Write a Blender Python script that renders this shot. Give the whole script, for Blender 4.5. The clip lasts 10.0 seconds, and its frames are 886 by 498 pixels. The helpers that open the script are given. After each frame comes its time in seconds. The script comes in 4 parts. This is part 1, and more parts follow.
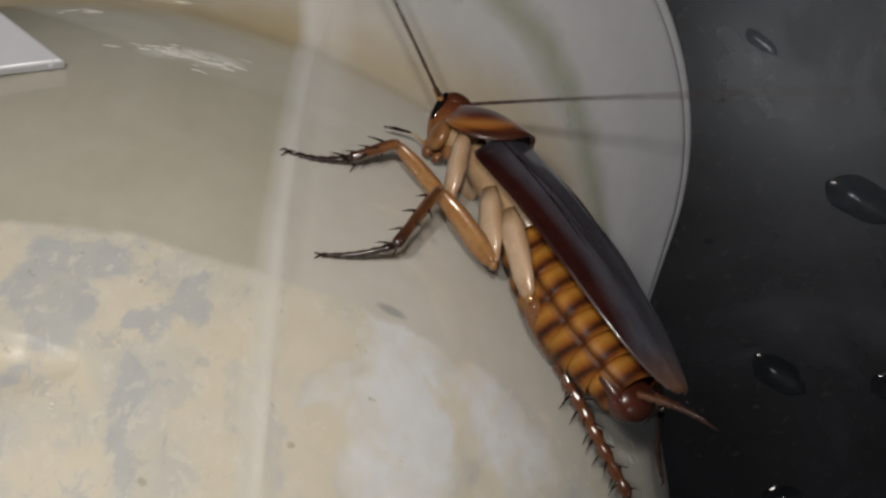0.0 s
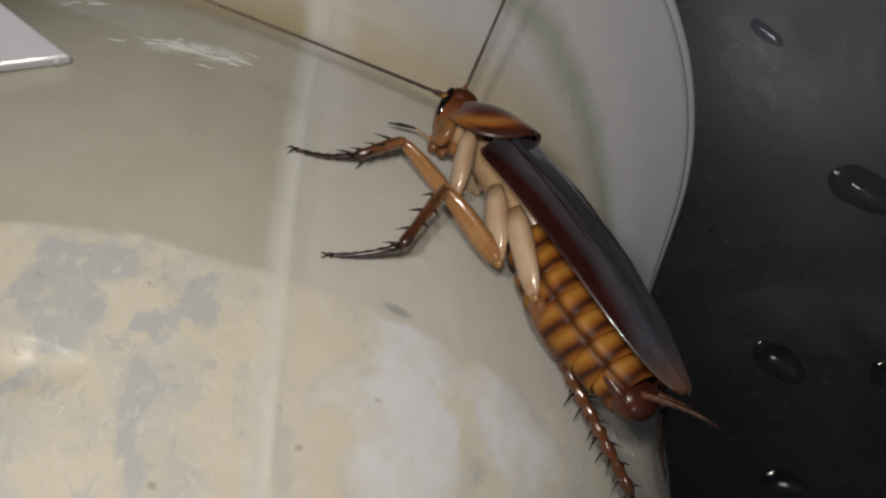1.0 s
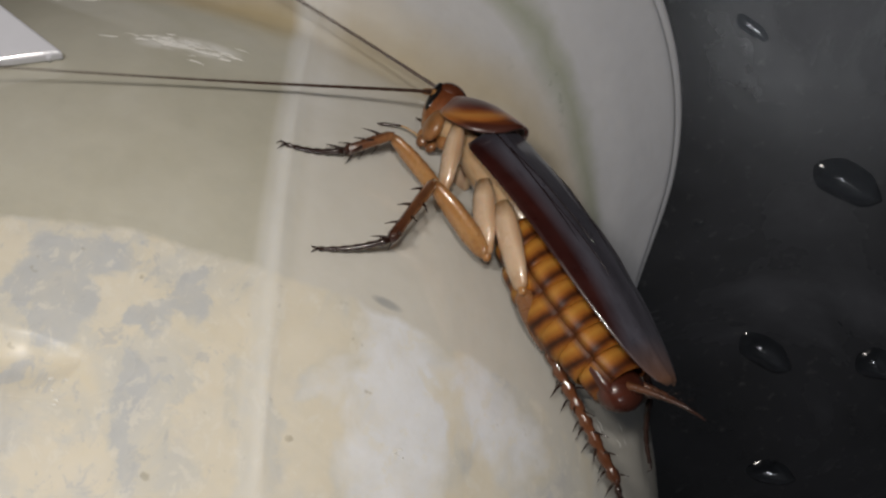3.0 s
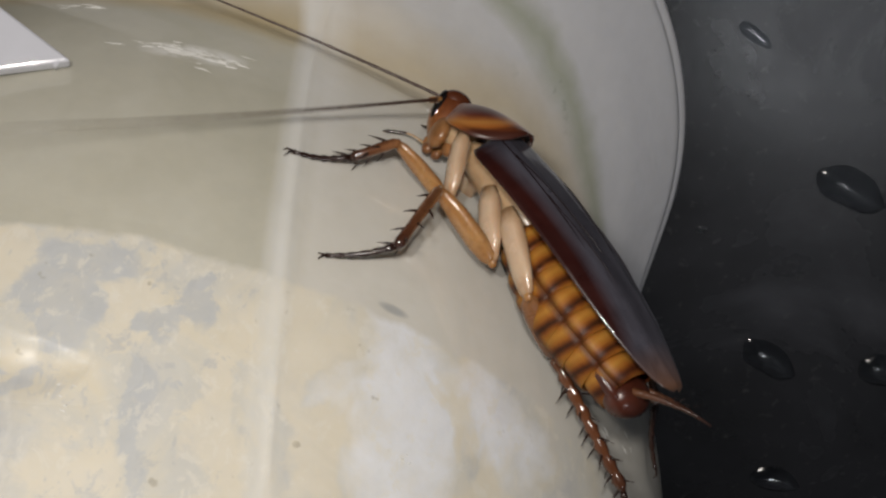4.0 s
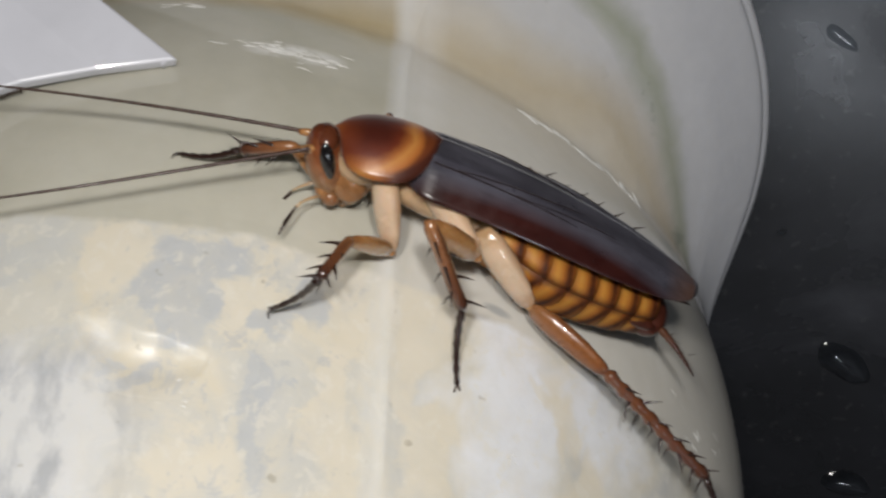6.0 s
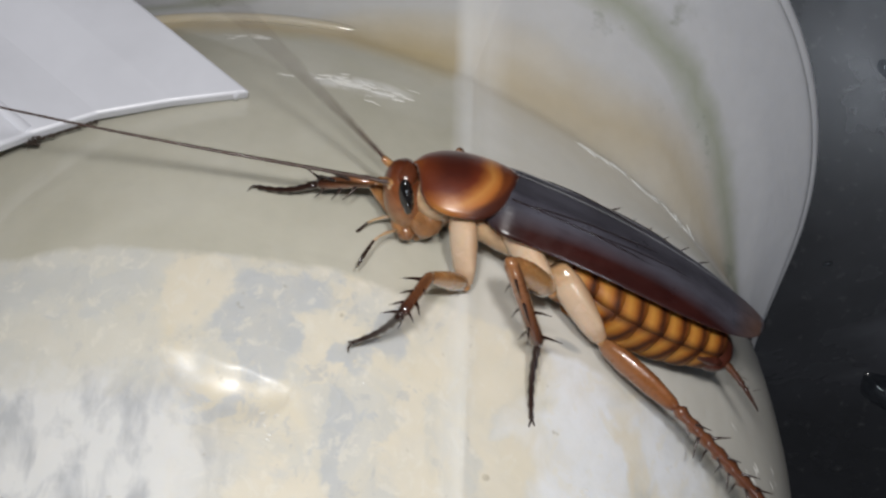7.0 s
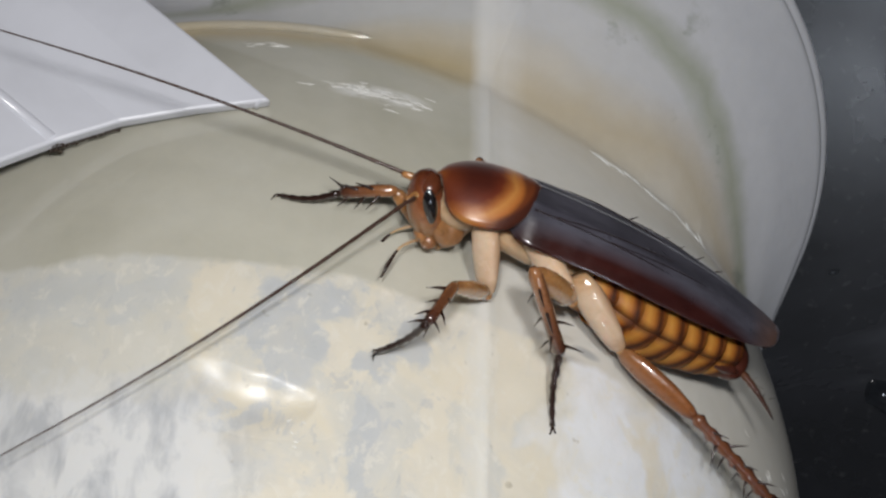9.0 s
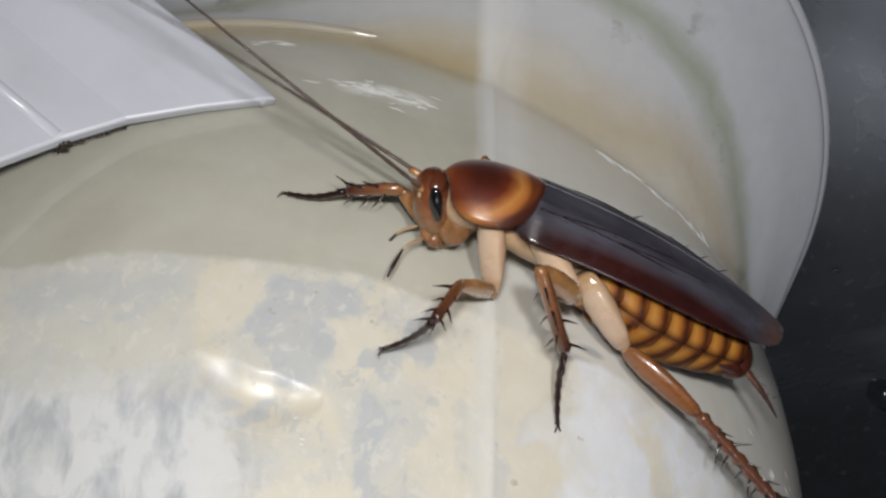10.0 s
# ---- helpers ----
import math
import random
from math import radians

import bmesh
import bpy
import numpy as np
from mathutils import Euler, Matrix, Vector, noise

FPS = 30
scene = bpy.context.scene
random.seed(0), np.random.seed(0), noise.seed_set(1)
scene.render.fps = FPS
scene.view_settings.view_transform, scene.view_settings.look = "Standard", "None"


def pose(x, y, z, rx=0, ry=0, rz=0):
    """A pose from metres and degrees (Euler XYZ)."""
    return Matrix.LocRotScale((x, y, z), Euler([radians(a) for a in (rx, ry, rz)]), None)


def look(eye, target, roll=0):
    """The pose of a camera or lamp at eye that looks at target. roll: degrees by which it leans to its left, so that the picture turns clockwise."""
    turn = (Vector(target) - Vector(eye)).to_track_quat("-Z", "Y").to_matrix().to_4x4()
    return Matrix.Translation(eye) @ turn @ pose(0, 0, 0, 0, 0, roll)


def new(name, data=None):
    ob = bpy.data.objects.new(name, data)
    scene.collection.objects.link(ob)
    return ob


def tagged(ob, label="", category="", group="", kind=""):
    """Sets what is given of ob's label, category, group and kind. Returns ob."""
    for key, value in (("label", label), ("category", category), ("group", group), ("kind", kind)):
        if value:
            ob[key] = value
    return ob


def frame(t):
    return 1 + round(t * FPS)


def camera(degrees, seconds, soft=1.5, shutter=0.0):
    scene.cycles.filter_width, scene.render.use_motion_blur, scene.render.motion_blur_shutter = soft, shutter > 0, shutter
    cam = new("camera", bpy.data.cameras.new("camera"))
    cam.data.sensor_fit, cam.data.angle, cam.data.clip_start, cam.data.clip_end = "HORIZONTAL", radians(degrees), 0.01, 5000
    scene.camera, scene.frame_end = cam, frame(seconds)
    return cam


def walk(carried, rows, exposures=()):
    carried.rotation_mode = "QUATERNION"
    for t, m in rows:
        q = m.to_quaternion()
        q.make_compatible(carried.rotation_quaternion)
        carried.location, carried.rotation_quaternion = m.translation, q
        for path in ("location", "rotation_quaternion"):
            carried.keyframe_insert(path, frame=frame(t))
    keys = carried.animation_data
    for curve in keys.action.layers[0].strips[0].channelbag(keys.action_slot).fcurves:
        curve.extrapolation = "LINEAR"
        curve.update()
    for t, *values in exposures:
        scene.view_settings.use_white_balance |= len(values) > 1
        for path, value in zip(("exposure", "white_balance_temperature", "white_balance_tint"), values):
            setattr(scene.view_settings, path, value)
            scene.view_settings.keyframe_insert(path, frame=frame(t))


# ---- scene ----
# All plan numbers below are in units of 1.3 mm.
K = 0.0013
SHUTTER = 0.9
cam = camera(40.0, 10.0, soft=2.5, shutter=SHUTTER)
walk(cam, [
    (0.0, pose(0.00083, -0.00276, 0.14463, -27.180, 0.004, -0.347)),
    (0.5, pose(0.00058, -0.00024, 0.14406, -28.110, -0.151, 0.223)),
    (1.0, pose(0.00000, -0.00000, 0.14351, -28.810, 0.001, -0.001)),
    (1.5, pose(-0.00019, -0.00032, 0.14418, -28.855, -0.397, -0.138)),
    (2.0, pose(0.00037, 0.00032, 0.14448, -29.192, -0.378, -0.033)),
    (2.5, pose(0.00032, 0.00091, 0.14452, -29.289, -0.379, 0.134)),
    (4.0, pose(-0.00024, 0.00100, 0.14502, -28.882, -0.389, 0.084)),
    (4.5, pose(-0.00099, 0.00108, 0.14451, -28.611, -0.171, -0.055)),
    (5.0, pose(-0.00126, 0.00202, 0.14426, -28.722, 0.052, 0.162)),
    (5.5, pose(-0.00436, 0.00161, 0.14461, -28.661, 0.455, -0.133)),
    (5.7, pose(-0.00511, 0.00165, 0.14510, -29.267, 0.850, -0.105)),
    (7.0, pose(-0.01248, 0.00390, 0.14582, -28.435, 1.765, 0.497)),
    (7.5, pose(-0.01376, 0.00469, 0.14604, -28.486, 1.645, 0.805)),
    (8.0, pose(-0.01492, 0.00413, 0.14627, -28.145, 1.698, 0.640)),
    (8.5, pose(-0.01551, 0.00503, 0.14608, -28.154, 1.726, 0.916)),
    (9.0, pose(-0.01524, 0.00496, 0.14651, -28.366, 1.475, 0.989)),
    (9.5, pose(-0.01532, 0.00487, 0.14693, -28.567, 1.413, 1.037)),
    (10.0, pose(-0.01577, 0.00522, 0.14673, -28.517, 1.522, 1.123)),
], exposures=((0, -0.51, 6850, 11), (2.0, -0.53, 6850, 11), (2.5, -0.40, 6800, 11), (3.8, -0.26, 6750, 11), (4.5, -0.04, 6600, 11), (5.7, -0.07, 6500, 10), (7.0, -0.03, 6300, 10), (10, -0.08, 6250, 10)))

# ---- light: the twin flash lamps of the phone, and a dim ceiling lamp ----
world = bpy.data.worlds.new("room_air")
scene.world = world
world.use_nodes = True
world.node_tree.nodes["Background"].inputs[0].default_value = (0.62, 0.68, 0.80, 1)
world.node_tree.nodes["Background"].inputs[1].default_value = 0.05


def area(name, eye, target, size, watts, colour):
    data = bpy.data.lights.new(name, "AREA")
    data.shape, data.size, data.energy, data.color = "DISK", size, watts, colour
    ob = new(name, data)
    ob.matrix_world = look(eye, target)
    return ob


def spot_of(x, y, z):
    return Vector((x * K, y * K, z * K))


for side in (-15, 1):
    area("flash_lamp", spot_of(side, 19, 114), spot_of(-2, -42, 30), 0.009, 0.080, (1.0, 0.962, 0.92))
area("ceiling_lamp", (0.74, -0.72, 2.1), (0.1, -0.1, 0), 0.36, 3.9, (0.86, 0.92, 1.0))
scene.view_settings.exposure = 0.0


# ---- materials ----
def material(name):
    m = bpy.data.materials.new(name)
    m.use_nodes = True
    return m, m.node_tree.nodes, m.node_tree.links, m.node_tree.nodes["Principled BSDF"]


def coords(n, l, scale=(1, 1, 1), kind="Object"):
    tc, mp = n.new("ShaderNodeTexCoord"), n.new("ShaderNodeMapping")
    mp.inputs["Scale"].default_value = scale
    l.new(tc.outputs[kind], mp.inputs["Vector"])
    return mp.outputs["Vector"]


def noise_of(n, l, vec, scale, detail=4.0, rough=0.55, warp=0.0):
    t = n.new("ShaderNodeTexNoise")
    t.inputs["Scale"].default_value, t.inputs["Detail"].default_value = scale, detail
    t.inputs["Roughness"].default_value, t.inputs["Distortion"].default_value = rough, warp
    l.new(vec, t.inputs["Vector"])
    return t.outputs["Fac"]


def ramp(n, l, fac, stops, ease="LINEAR"):
    r = n.new("ShaderNodeValToRGB")
    r.color_ramp.interpolation = ease
    els = r.color_ramp.elements
    while len(els) < len(stops):
        els.new(0.5)
    for e, (p, c) in zip(els, stops):
        e.position, e.color = p, (*c, 1) if len(c) == 3 else c
    l.new(fac, r.inputs["Fac"])
    return r.outputs["Color"]


def mix(n, l, fac, a, b, way="MIX"):
    m = n.new("ShaderNodeMix")
    m.data_type, m.blend_type = "RGBA", way
    for sock, v in ((0, fac), (6, a), (7, b)):
        if isinstance(v, (int, float)):
            m.inputs[sock].default_value = v
        elif isinstance(v, tuple):
            m.inputs[sock].default_value = (*v, 1)
        else:
            l.new(v, m.inputs[sock])
    return m.outputs[2]


def maths(n, l, op, a, b=0.0, c=0.0):
    m = n.new("ShaderNodeMath")
    m.operation = op
    for i, v in enumerate((a, b, c)):
        if isinstance(v, (int, float)):
            m.inputs[i].default_value = v
        else:
            l.new(v, m.inputs[i])
    return m.outputs[0]


def bump(n, l, b, height, strength, distance):
    u = n.new("ShaderNodeBump")
    u.inputs["Strength"].default_value, u.inputs["Distance"].default_value = strength, distance
    l.new(height, u.inputs["Height"])
    l.new(u.outputs["Normal"], b.inputs["Normal"])


def grey(v):
    return (v, v, v)


def make_milky_plastic():
    """Milky wall: bare and greyish low down, cream and grey powder clinging behind it higher up."""
    m, n, l, b = material("milky_plastic")
    v = coords(n, l)
    sep = n.new("ShaderNodeSeparateXYZ")
    l.new(v, sep.inputs[0])
    x, h = sep.outputs[0], sep.outputs[2]
    broad = noise_of(n, l, v, 40, 3, 0.5, 0.6)
    bare = ramp(n, l, broad, [(0.3, (0.445, 0.430, 0.350)), (0.55, (0.495, 0.480, 0.405)), (0.75, (0.545, 0.535, 0.47))])
    past = maths(n, l, "DIVIDE", maths(n, l, "SUBTRACT", x, 18.6 * K), 3.0 * K)
    bare = mix(n, l, ramp(n, l, past, [(0.0, grey(0.0)), (1.0, grey(0.7))]), bare, (0.65, 0.63, 0.585))
    foot = maths(n, l, "DIVIDE", maths(n, l, "ADD", h, maths(n, l, "MULTIPLY", broad, 3 * K)), 20 * K)
    bare = mix(n, l, ramp(n, l, foot, [(0.35, grey(0.95)), (0.72, grey(0.65)), (0.92, grey(0.0))]), bare, (0.54, 0.55, 0.58))
    drop = maths(n, l, "MULTIPLY", maths(n, l, "MAXIMUM", maths(n, l, "SUBTRACT", x, 30 * K), 0.0), 0.26)
    stain = maths(n, l, "ABSOLUTE", maths(n, l, "SUBTRACT", maths(n, l, "ADD", maths(n, l, "ADD", h, drop), maths(n, l, "MULTIPLY", noise_of(n, l, v, 70, 3), 3 * K)), 17.4 * K))
    rust = maths(n, l, "MULTIPLY", ramp(n, l, maths(n, l, "DIVIDE", stain, 2.8 * K), [(0.0, grey(0.55)), (0.35, grey(0.40)), (1.0, grey(0.0))]), ramp(n, l, maths(n, l, "DIVIDE", x, 30 * K), [(0.55, grey(1.0)), (0.75, grey(0.75))]))
    bare = mix(n, l, maths(n, l, "MULTIPLY", rust, 1.45), bare, (0.47, 0.375, 0.21))
    green = maths(n, l, "ABSOLUTE", maths(n, l, "SUBTRACT", maths(n, l, "ADD", h, maths(n, l, "MULTIPLY", noise_of(n, l, v, 160, 4), 2 * K)), 10.9 * K))
    bare = mix(n, l, ramp(n, l, maths(n, l, "DIVIDE", green, 1.5 * K), [(0.0, grey(0.75)), (0.4, grey(0.5)), (1.0, grey(0.0))]), bare, (0.33, 0.35, 0.26))
    fleck = maths(n, l, "MULTIPLY", ramp(n, l, noise_of(n, l, v, 170, 4, 0.6), [(0.60, grey(0.0)), (0.68, grey(0.8))]), ramp(n, l, maths(n, l, "DIVIDE", green, 3.0 * K), [(0.2, grey(1.0)), (1.0, grey(0.0))]))
    bare = mix(n, l, fleck, bare, (0.25, 0.27, 0.22))
    # bright line of the seam rib and sheen beside it, painted into the colour
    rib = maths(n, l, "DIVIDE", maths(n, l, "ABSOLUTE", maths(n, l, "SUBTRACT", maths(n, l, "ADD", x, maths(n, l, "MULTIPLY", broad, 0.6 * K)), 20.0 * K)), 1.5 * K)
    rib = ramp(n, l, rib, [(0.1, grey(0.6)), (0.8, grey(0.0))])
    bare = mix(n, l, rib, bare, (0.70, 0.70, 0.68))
    painted_sheen = maths(n, l, "DIVIDE", maths(n, l, "ABSOLUTE", maths(n, l, "SUBTRACT", maths(n, l, "ADD", x, maths(n, l, "MULTIPLY", broad, 1.2 * K)), 21.6 * K)), 2.5 * K)
    painted_sheen = maths(n, l, "MULTIPLY", ramp(n, l, painted_sheen, [(0.2, grey(0.45)), (1.0, grey(0.0))]), ramp(n, l, maths(n, l, "DIVIDE", h, 40 * K), [(0.55, grey(1.0)), (0.95, grey(0.0))]))
    bare = mix(n, l, painted_sheen, bare, (0.74, 0.74, 0.73))
    # a scuffed, whitened patch at the waist, with its highlight painted in
    kx = maths(n, l, "DIVIDE", maths(n, l, "SUBTRACT", x, 11.7 * K), 4.2 * K)
    kh = maths(n, l, "DIVIDE", maths(n, l, "SUBTRACT", maths(n, l, "ADD", h, maths(n, l, "MULTIPLY", kx, 0.5 * K)), 24.6 * K), 1.5 * K)
    patch = ramp(n, l, maths(n, l, "ADD", maths(n, l, "MULTIPLY", kx, kx), maths(n, l, "MULTIPLY", kh, kh)), [(0.1, grey(0.9)), (1.0, grey(0.0))])
    patch = maths(n, l, "MULTIPLY", patch, ramp(n, l, noise_of(n, l, coords(n, l, (0.35, 0.35, 1.0)), 900, 4, 0.6, 0.8), [(0.36, grey(0.0)), (0.54, grey(1.0))]))
    bare = mix(n, l, patch, bare, (0.82, 0.815, 0.79))
    # powder behind the wall
    bend_x = maths(n, l, "SUBTRACT", noise_of(n, l, coords(n, l, (1, 1, 0.8)), 170, 4, 0.5, 0.4), 0.5)
    bend_h = maths(n, l, "SUBTRACT", noise_of(n, l, coords(n, l, (0.9, 1.1, 1.1)), 190, 4, 0.5, 0.4), 0.5)
    crumb = maths(n, l, "SUBTRACT", noise_of(n, l, v, 420, 7, 0.7, 0.8), 0.5)
    crumb = maths(n, l, "MULTIPLY", crumb, ramp(n, l, maths(n, l, "DIVIDE", x, 24 * K), [(0.75, grey(1.0)), (0.95, grey(0.25))]))
    wx = maths(n, l, "ADD", x, maths(n, l, "ADD", maths(n, l, "MULTIPLY", bend_x, 9.0 * K), maths(n, l, "MULTIPLY", crumb, 3.4 * K)))
    wh = maths(n, l, "ADD", h, maths(n, l, "ADD", maths(n, l, "MULTIPLY", bend_h, 8.0 * K), maths(n, l, "MULTIPLY", crumb, -3.4 * K)))
    tone = noise_of(n, l, coords(n, l, (1, 1, 0.6)), 120, 7, 0.62, 0.6)
    full = ramp(n, l, tone, [(0.30, (0.50, 0.505, 0.50)), (0.44, (0.585, 0.575, 0.525)), (0.56, (0.65, 0.61, 0.51)), (0.75, (0.67, 0.605, 0.46))])
    cloud = ramp(n, l, noise_of(n, l, v, 330, 6, 0.65, 0.3), [(0.30, grey(0.6)), (0.60, grey(1.0))])
    ashy, creamy, chalky = (0.49, 0.505, 0.51), (0.675, 0.63, 0.525), (0.735, 0.75, 0.775)
    for x0, h0, a, c, hard, hue in ((-5.2, 47.2, 6.0, 1.5, 0.8, ashy), (9.0, 46.4, 3.0, 1.9, 1.0, ashy), (7.6, 49.8, 1.9, 2.6, 1.0, ashy), (14.0, 47.4, 0.9, 2.9, 1.0, ashy), (12.7, 56.5, 0.7, 3.6, 0.8, ashy), (5.2, 54.6, 1.3, 1.0, 0.7, ashy),
                                   (3.9, 47.8, 1.8, 2.7, 1.0, creamy), (11.6, 49.9, 1.7, 2.3, 1.0, creamy), (17.4, 53.0, 1.5, 5.8, 0.7, creamy), (9.2, 58.4, 2.6, 2.2, 0.7, creamy), (-4.0, 51.0, 5.0, 1.0, 0.5, creamy), (22.2, 51.0, 1.2, 6.5, 0.6, creamy),
                                   (28.3, 46.0, 3.8, 3.6, 0.4, chalky), (27.4, 52.5, 3.2, 5.0, 0.35, chalky), (34.5, 45.5, 2.8, 3.4, 0.35, chalky), (31.2, 47.3, 0.9, 2.8, 0.4, creamy), (33.6, 50.0, 1.2, 2.6, 0.4, creamy)):
        dx = maths(n, l, "DIVIDE", maths(n, l, "SUBTRACT", wx, x0 * K), a * K)
        dh = maths(n, l, "DIVIDE", maths(n, l, "SUBTRACT", wh, h0 * K), c * K)
        near = maths(n, l, "ADD", maths(n, l, "MULTIPLY", dx, dx), maths(n, l, "MULTIPLY", dh, dh))
        soft = 0.13 / hard
        near = ramp(n, l, maths(n, l, "MULTIPLY", near, 0.5), [(max(0.0, 0.5 - soft), grey(0.92)), (min(1.0, 0.5 + soft), grey(0.0))])
        full = mix(n, l, maths(n, l, "MULTIPLY", near, cloud), full, hue)
    grave = ramp(n, l, maths(n, l, "DIVIDE", maths(n, l, "SUBTRACT", 2.6 * K, wx), 1.2 * K), [(0.0, grey(0.0)), (1.0, grey(0.62))])
    full = mix(n, l, grave, full, (0.57, 0.57, 0.53))
    flake = noise_of(n, l, coords(n, l, (1.0, 1.0, 0.7)), 520, 8, 0.72, 0.5)
    full = mix(n, l, ramp(n, l, flake, [(0.55, grey(0.0)), (0.60, grey(0.55))]), full, (0.70, 0.675, 0.60))
    crust = ramp(n, l, maths(n, l, "DIVIDE", x, 24 * K), [(0.0, grey(0.35)), (0.2, grey(0.6)), (0.72, grey(0.6)), (0.88, grey(0.08))])
    full = mix(n, l, maths(n, l, "MULTIPLY", crust, ramp(n, l, flake, [(0.37, grey(1.0)), (0.42, grey(0.0))])), full, (0.47, 0.48, 0.48))
    streak = noise_of(n, l, coords(n, l, (1.0, 1.0, 0.09)), 300, 4, 0.6, 0.3)
    high = ramp(n, l, maths(n, l, "DIVIDE", maths(n, l, "SUBTRACT", wh, 52.3 * K), 2 * K), [(0.0, grey(0.0)), (1.0, grey(0.85))])
    high = maths(n, l, "MULTIPLY", high, ramp(n, l, maths(n, l, "DIVIDE", wx, 10 * K), [(0.3, grey(1.0)), (0.75, grey(0.0))]))
    full = mix(n, l, high, full, ramp(n, l, streak, [(0.40, (0.44, 0.455, 0.475)), (0.47, (0.56, 0.57, 0.58)), (0.54, (0.67, 0.675, 0.67))]))
    dots = noise_of(n, l, v, 650, 2, 0.5)
    full = mix(n, l, ramp(n, l, dots, [(0.22, grey(0.5)), (0.28, grey(0.0))]), full, (0.30, 0.27, 0.20))
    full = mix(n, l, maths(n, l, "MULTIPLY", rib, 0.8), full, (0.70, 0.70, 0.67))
    brim = maths(n, l, "ADD", h, maths(n, l, "MULTIPLY", maths(n, l, "SUBTRACT", noise_of(n, l, v, 150, 5, 0.6), 0.5), 2.2 * K))
    brim = maths(n, l, "ADD", brim, maths(n, l, "MULTIPLY", maths(n, l, "MAXIMUM", maths(n, l, "SUBTRACT", x, 20 * K), 0.0), 0.19))
    level = maths(n, l, "DIVIDE", maths(n, l, "SUBTRACT", brim, 44.5 * K), 0.5 * K)
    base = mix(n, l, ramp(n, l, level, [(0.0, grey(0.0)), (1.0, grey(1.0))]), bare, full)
    mx, mh = maths(n, l, "DIVIDE", maths(n, l, "SUBTRACT", x, 27.0 * K), 1.1 * K), maths(n, l, "DIVIDE", maths(n, l, "SUBTRACT", maths(n, l, "ADD", h, maths(n, l, "MULTIPLY", maths(n, l, "SUBTRACT", x, 27.0 * K), 0.15)), 42.75 * K), 0.42 * K)
    smudge = ramp(n, l, maths(n, l, "ADD", maths(n, l, "MULTIPLY", mx, mx), maths(n, l, "MULTIPLY", mh, mh)), [(0.2, grey(0.75)), (1.0, grey(0.0))])
    base = mix(n, l, smudge, base, (0.33, 0.34, 0.34))
    fine = noise_of(n, l, v, 420, 5, 0.6)
    base = mix(n, l, 0.06, base, ramp(n, l, fine, [(0.3, grey(0.25)), (0.7, grey(0.8))]), "OVERLAY")
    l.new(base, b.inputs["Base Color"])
    b.inputs["Diffuse Roughness"].default_value = 0.4
    b.inputs["Subsurface Weight"].default_value = 0.25
    b.inputs["Subsurface Radius"].default_value = (0.0040, 0.0036, 0.0030)
    b.inputs["Subsurface Scale"].default_value = 1.0
    l.new(ramp(n, l, noise_of(n, l, v, 130, 4), [(0.35, grey(0.32)), (0.7, grey(0.5))]), b.inputs["Roughness"])
    b.inputs["Specular IOR Level"].default_value = 0.3
    b.inputs["Coat Weight"].default_value = 1.0
    sx = maths(n, l, "DIVIDE", maths(n, l, "SUBTRACT", x, 6.5 * K), 8 * K)
    sh = maths(n, l, "DIVIDE", maths(n, l, "SUBTRACT", h, 53.2 * K), 3.5 * K)
    scuff = ramp(n, l, maths(n, l, "ADD", maths(n, l, "MULTIPLY", sx, sx), maths(n, l, "MULTIPLY", sh, sh)), [(0.5, grey(0.36)), (1.0, grey(0.04))])
    l.new(mix(n, l, ramp(n, l, noise_of(n, l, v, 500, 4), [(0.35, grey(0.0)), (0.7, grey(0.35))]), scuff, grey(0.2)), b.inputs["Coat Roughness"])
    height = maths(n, l, "MULTIPLY", noise_of(n, l, v, 75, 3, 0.5, 0.8), 1.0)
    height = maths(n, l, "ADD", height, maths(n, l, "MULTIPLY", noise_of(n, l, v, 320, 4, 0.5, 0.4), 0.12))
    bump(n, l, b, height, 0.30, 0.0014)
    return m


def make_floor():
    m, n, l, b = material("wet_black_stone")
    v = coords(n, l)
    broad = noise_of(n, l, v, 28, 5, 0.6, 0.5)
    base = ramp(n, l, broad, [(0.3, grey(0.006)), (0.55, (0.016, 0.016, 0.019)), (0.75, (0.055, 0.056, 0.066))])
    grit = noise_of(n, l, v, 520, 4, 0.6)
    base = mix(n, l, ramp(n, l, grit, [(0.60, grey(0.0)), (0.78, grey(0.35))]), base, grey(0.10))
    l.new(base, b.inputs["Base Color"])
    l.new(ramp(n, l, broad, [(0.35, grey(0.20)), (0.7, grey(0.34))]), b.inputs["Roughness"])
    b.inputs["Specular IOR Level"].default_value = 0.35
    bump(n, l, b, mix(n, l, 0.6, grit, noise_of(n, l, v, 60, 3)), 0.07, 0.0008)
    return m


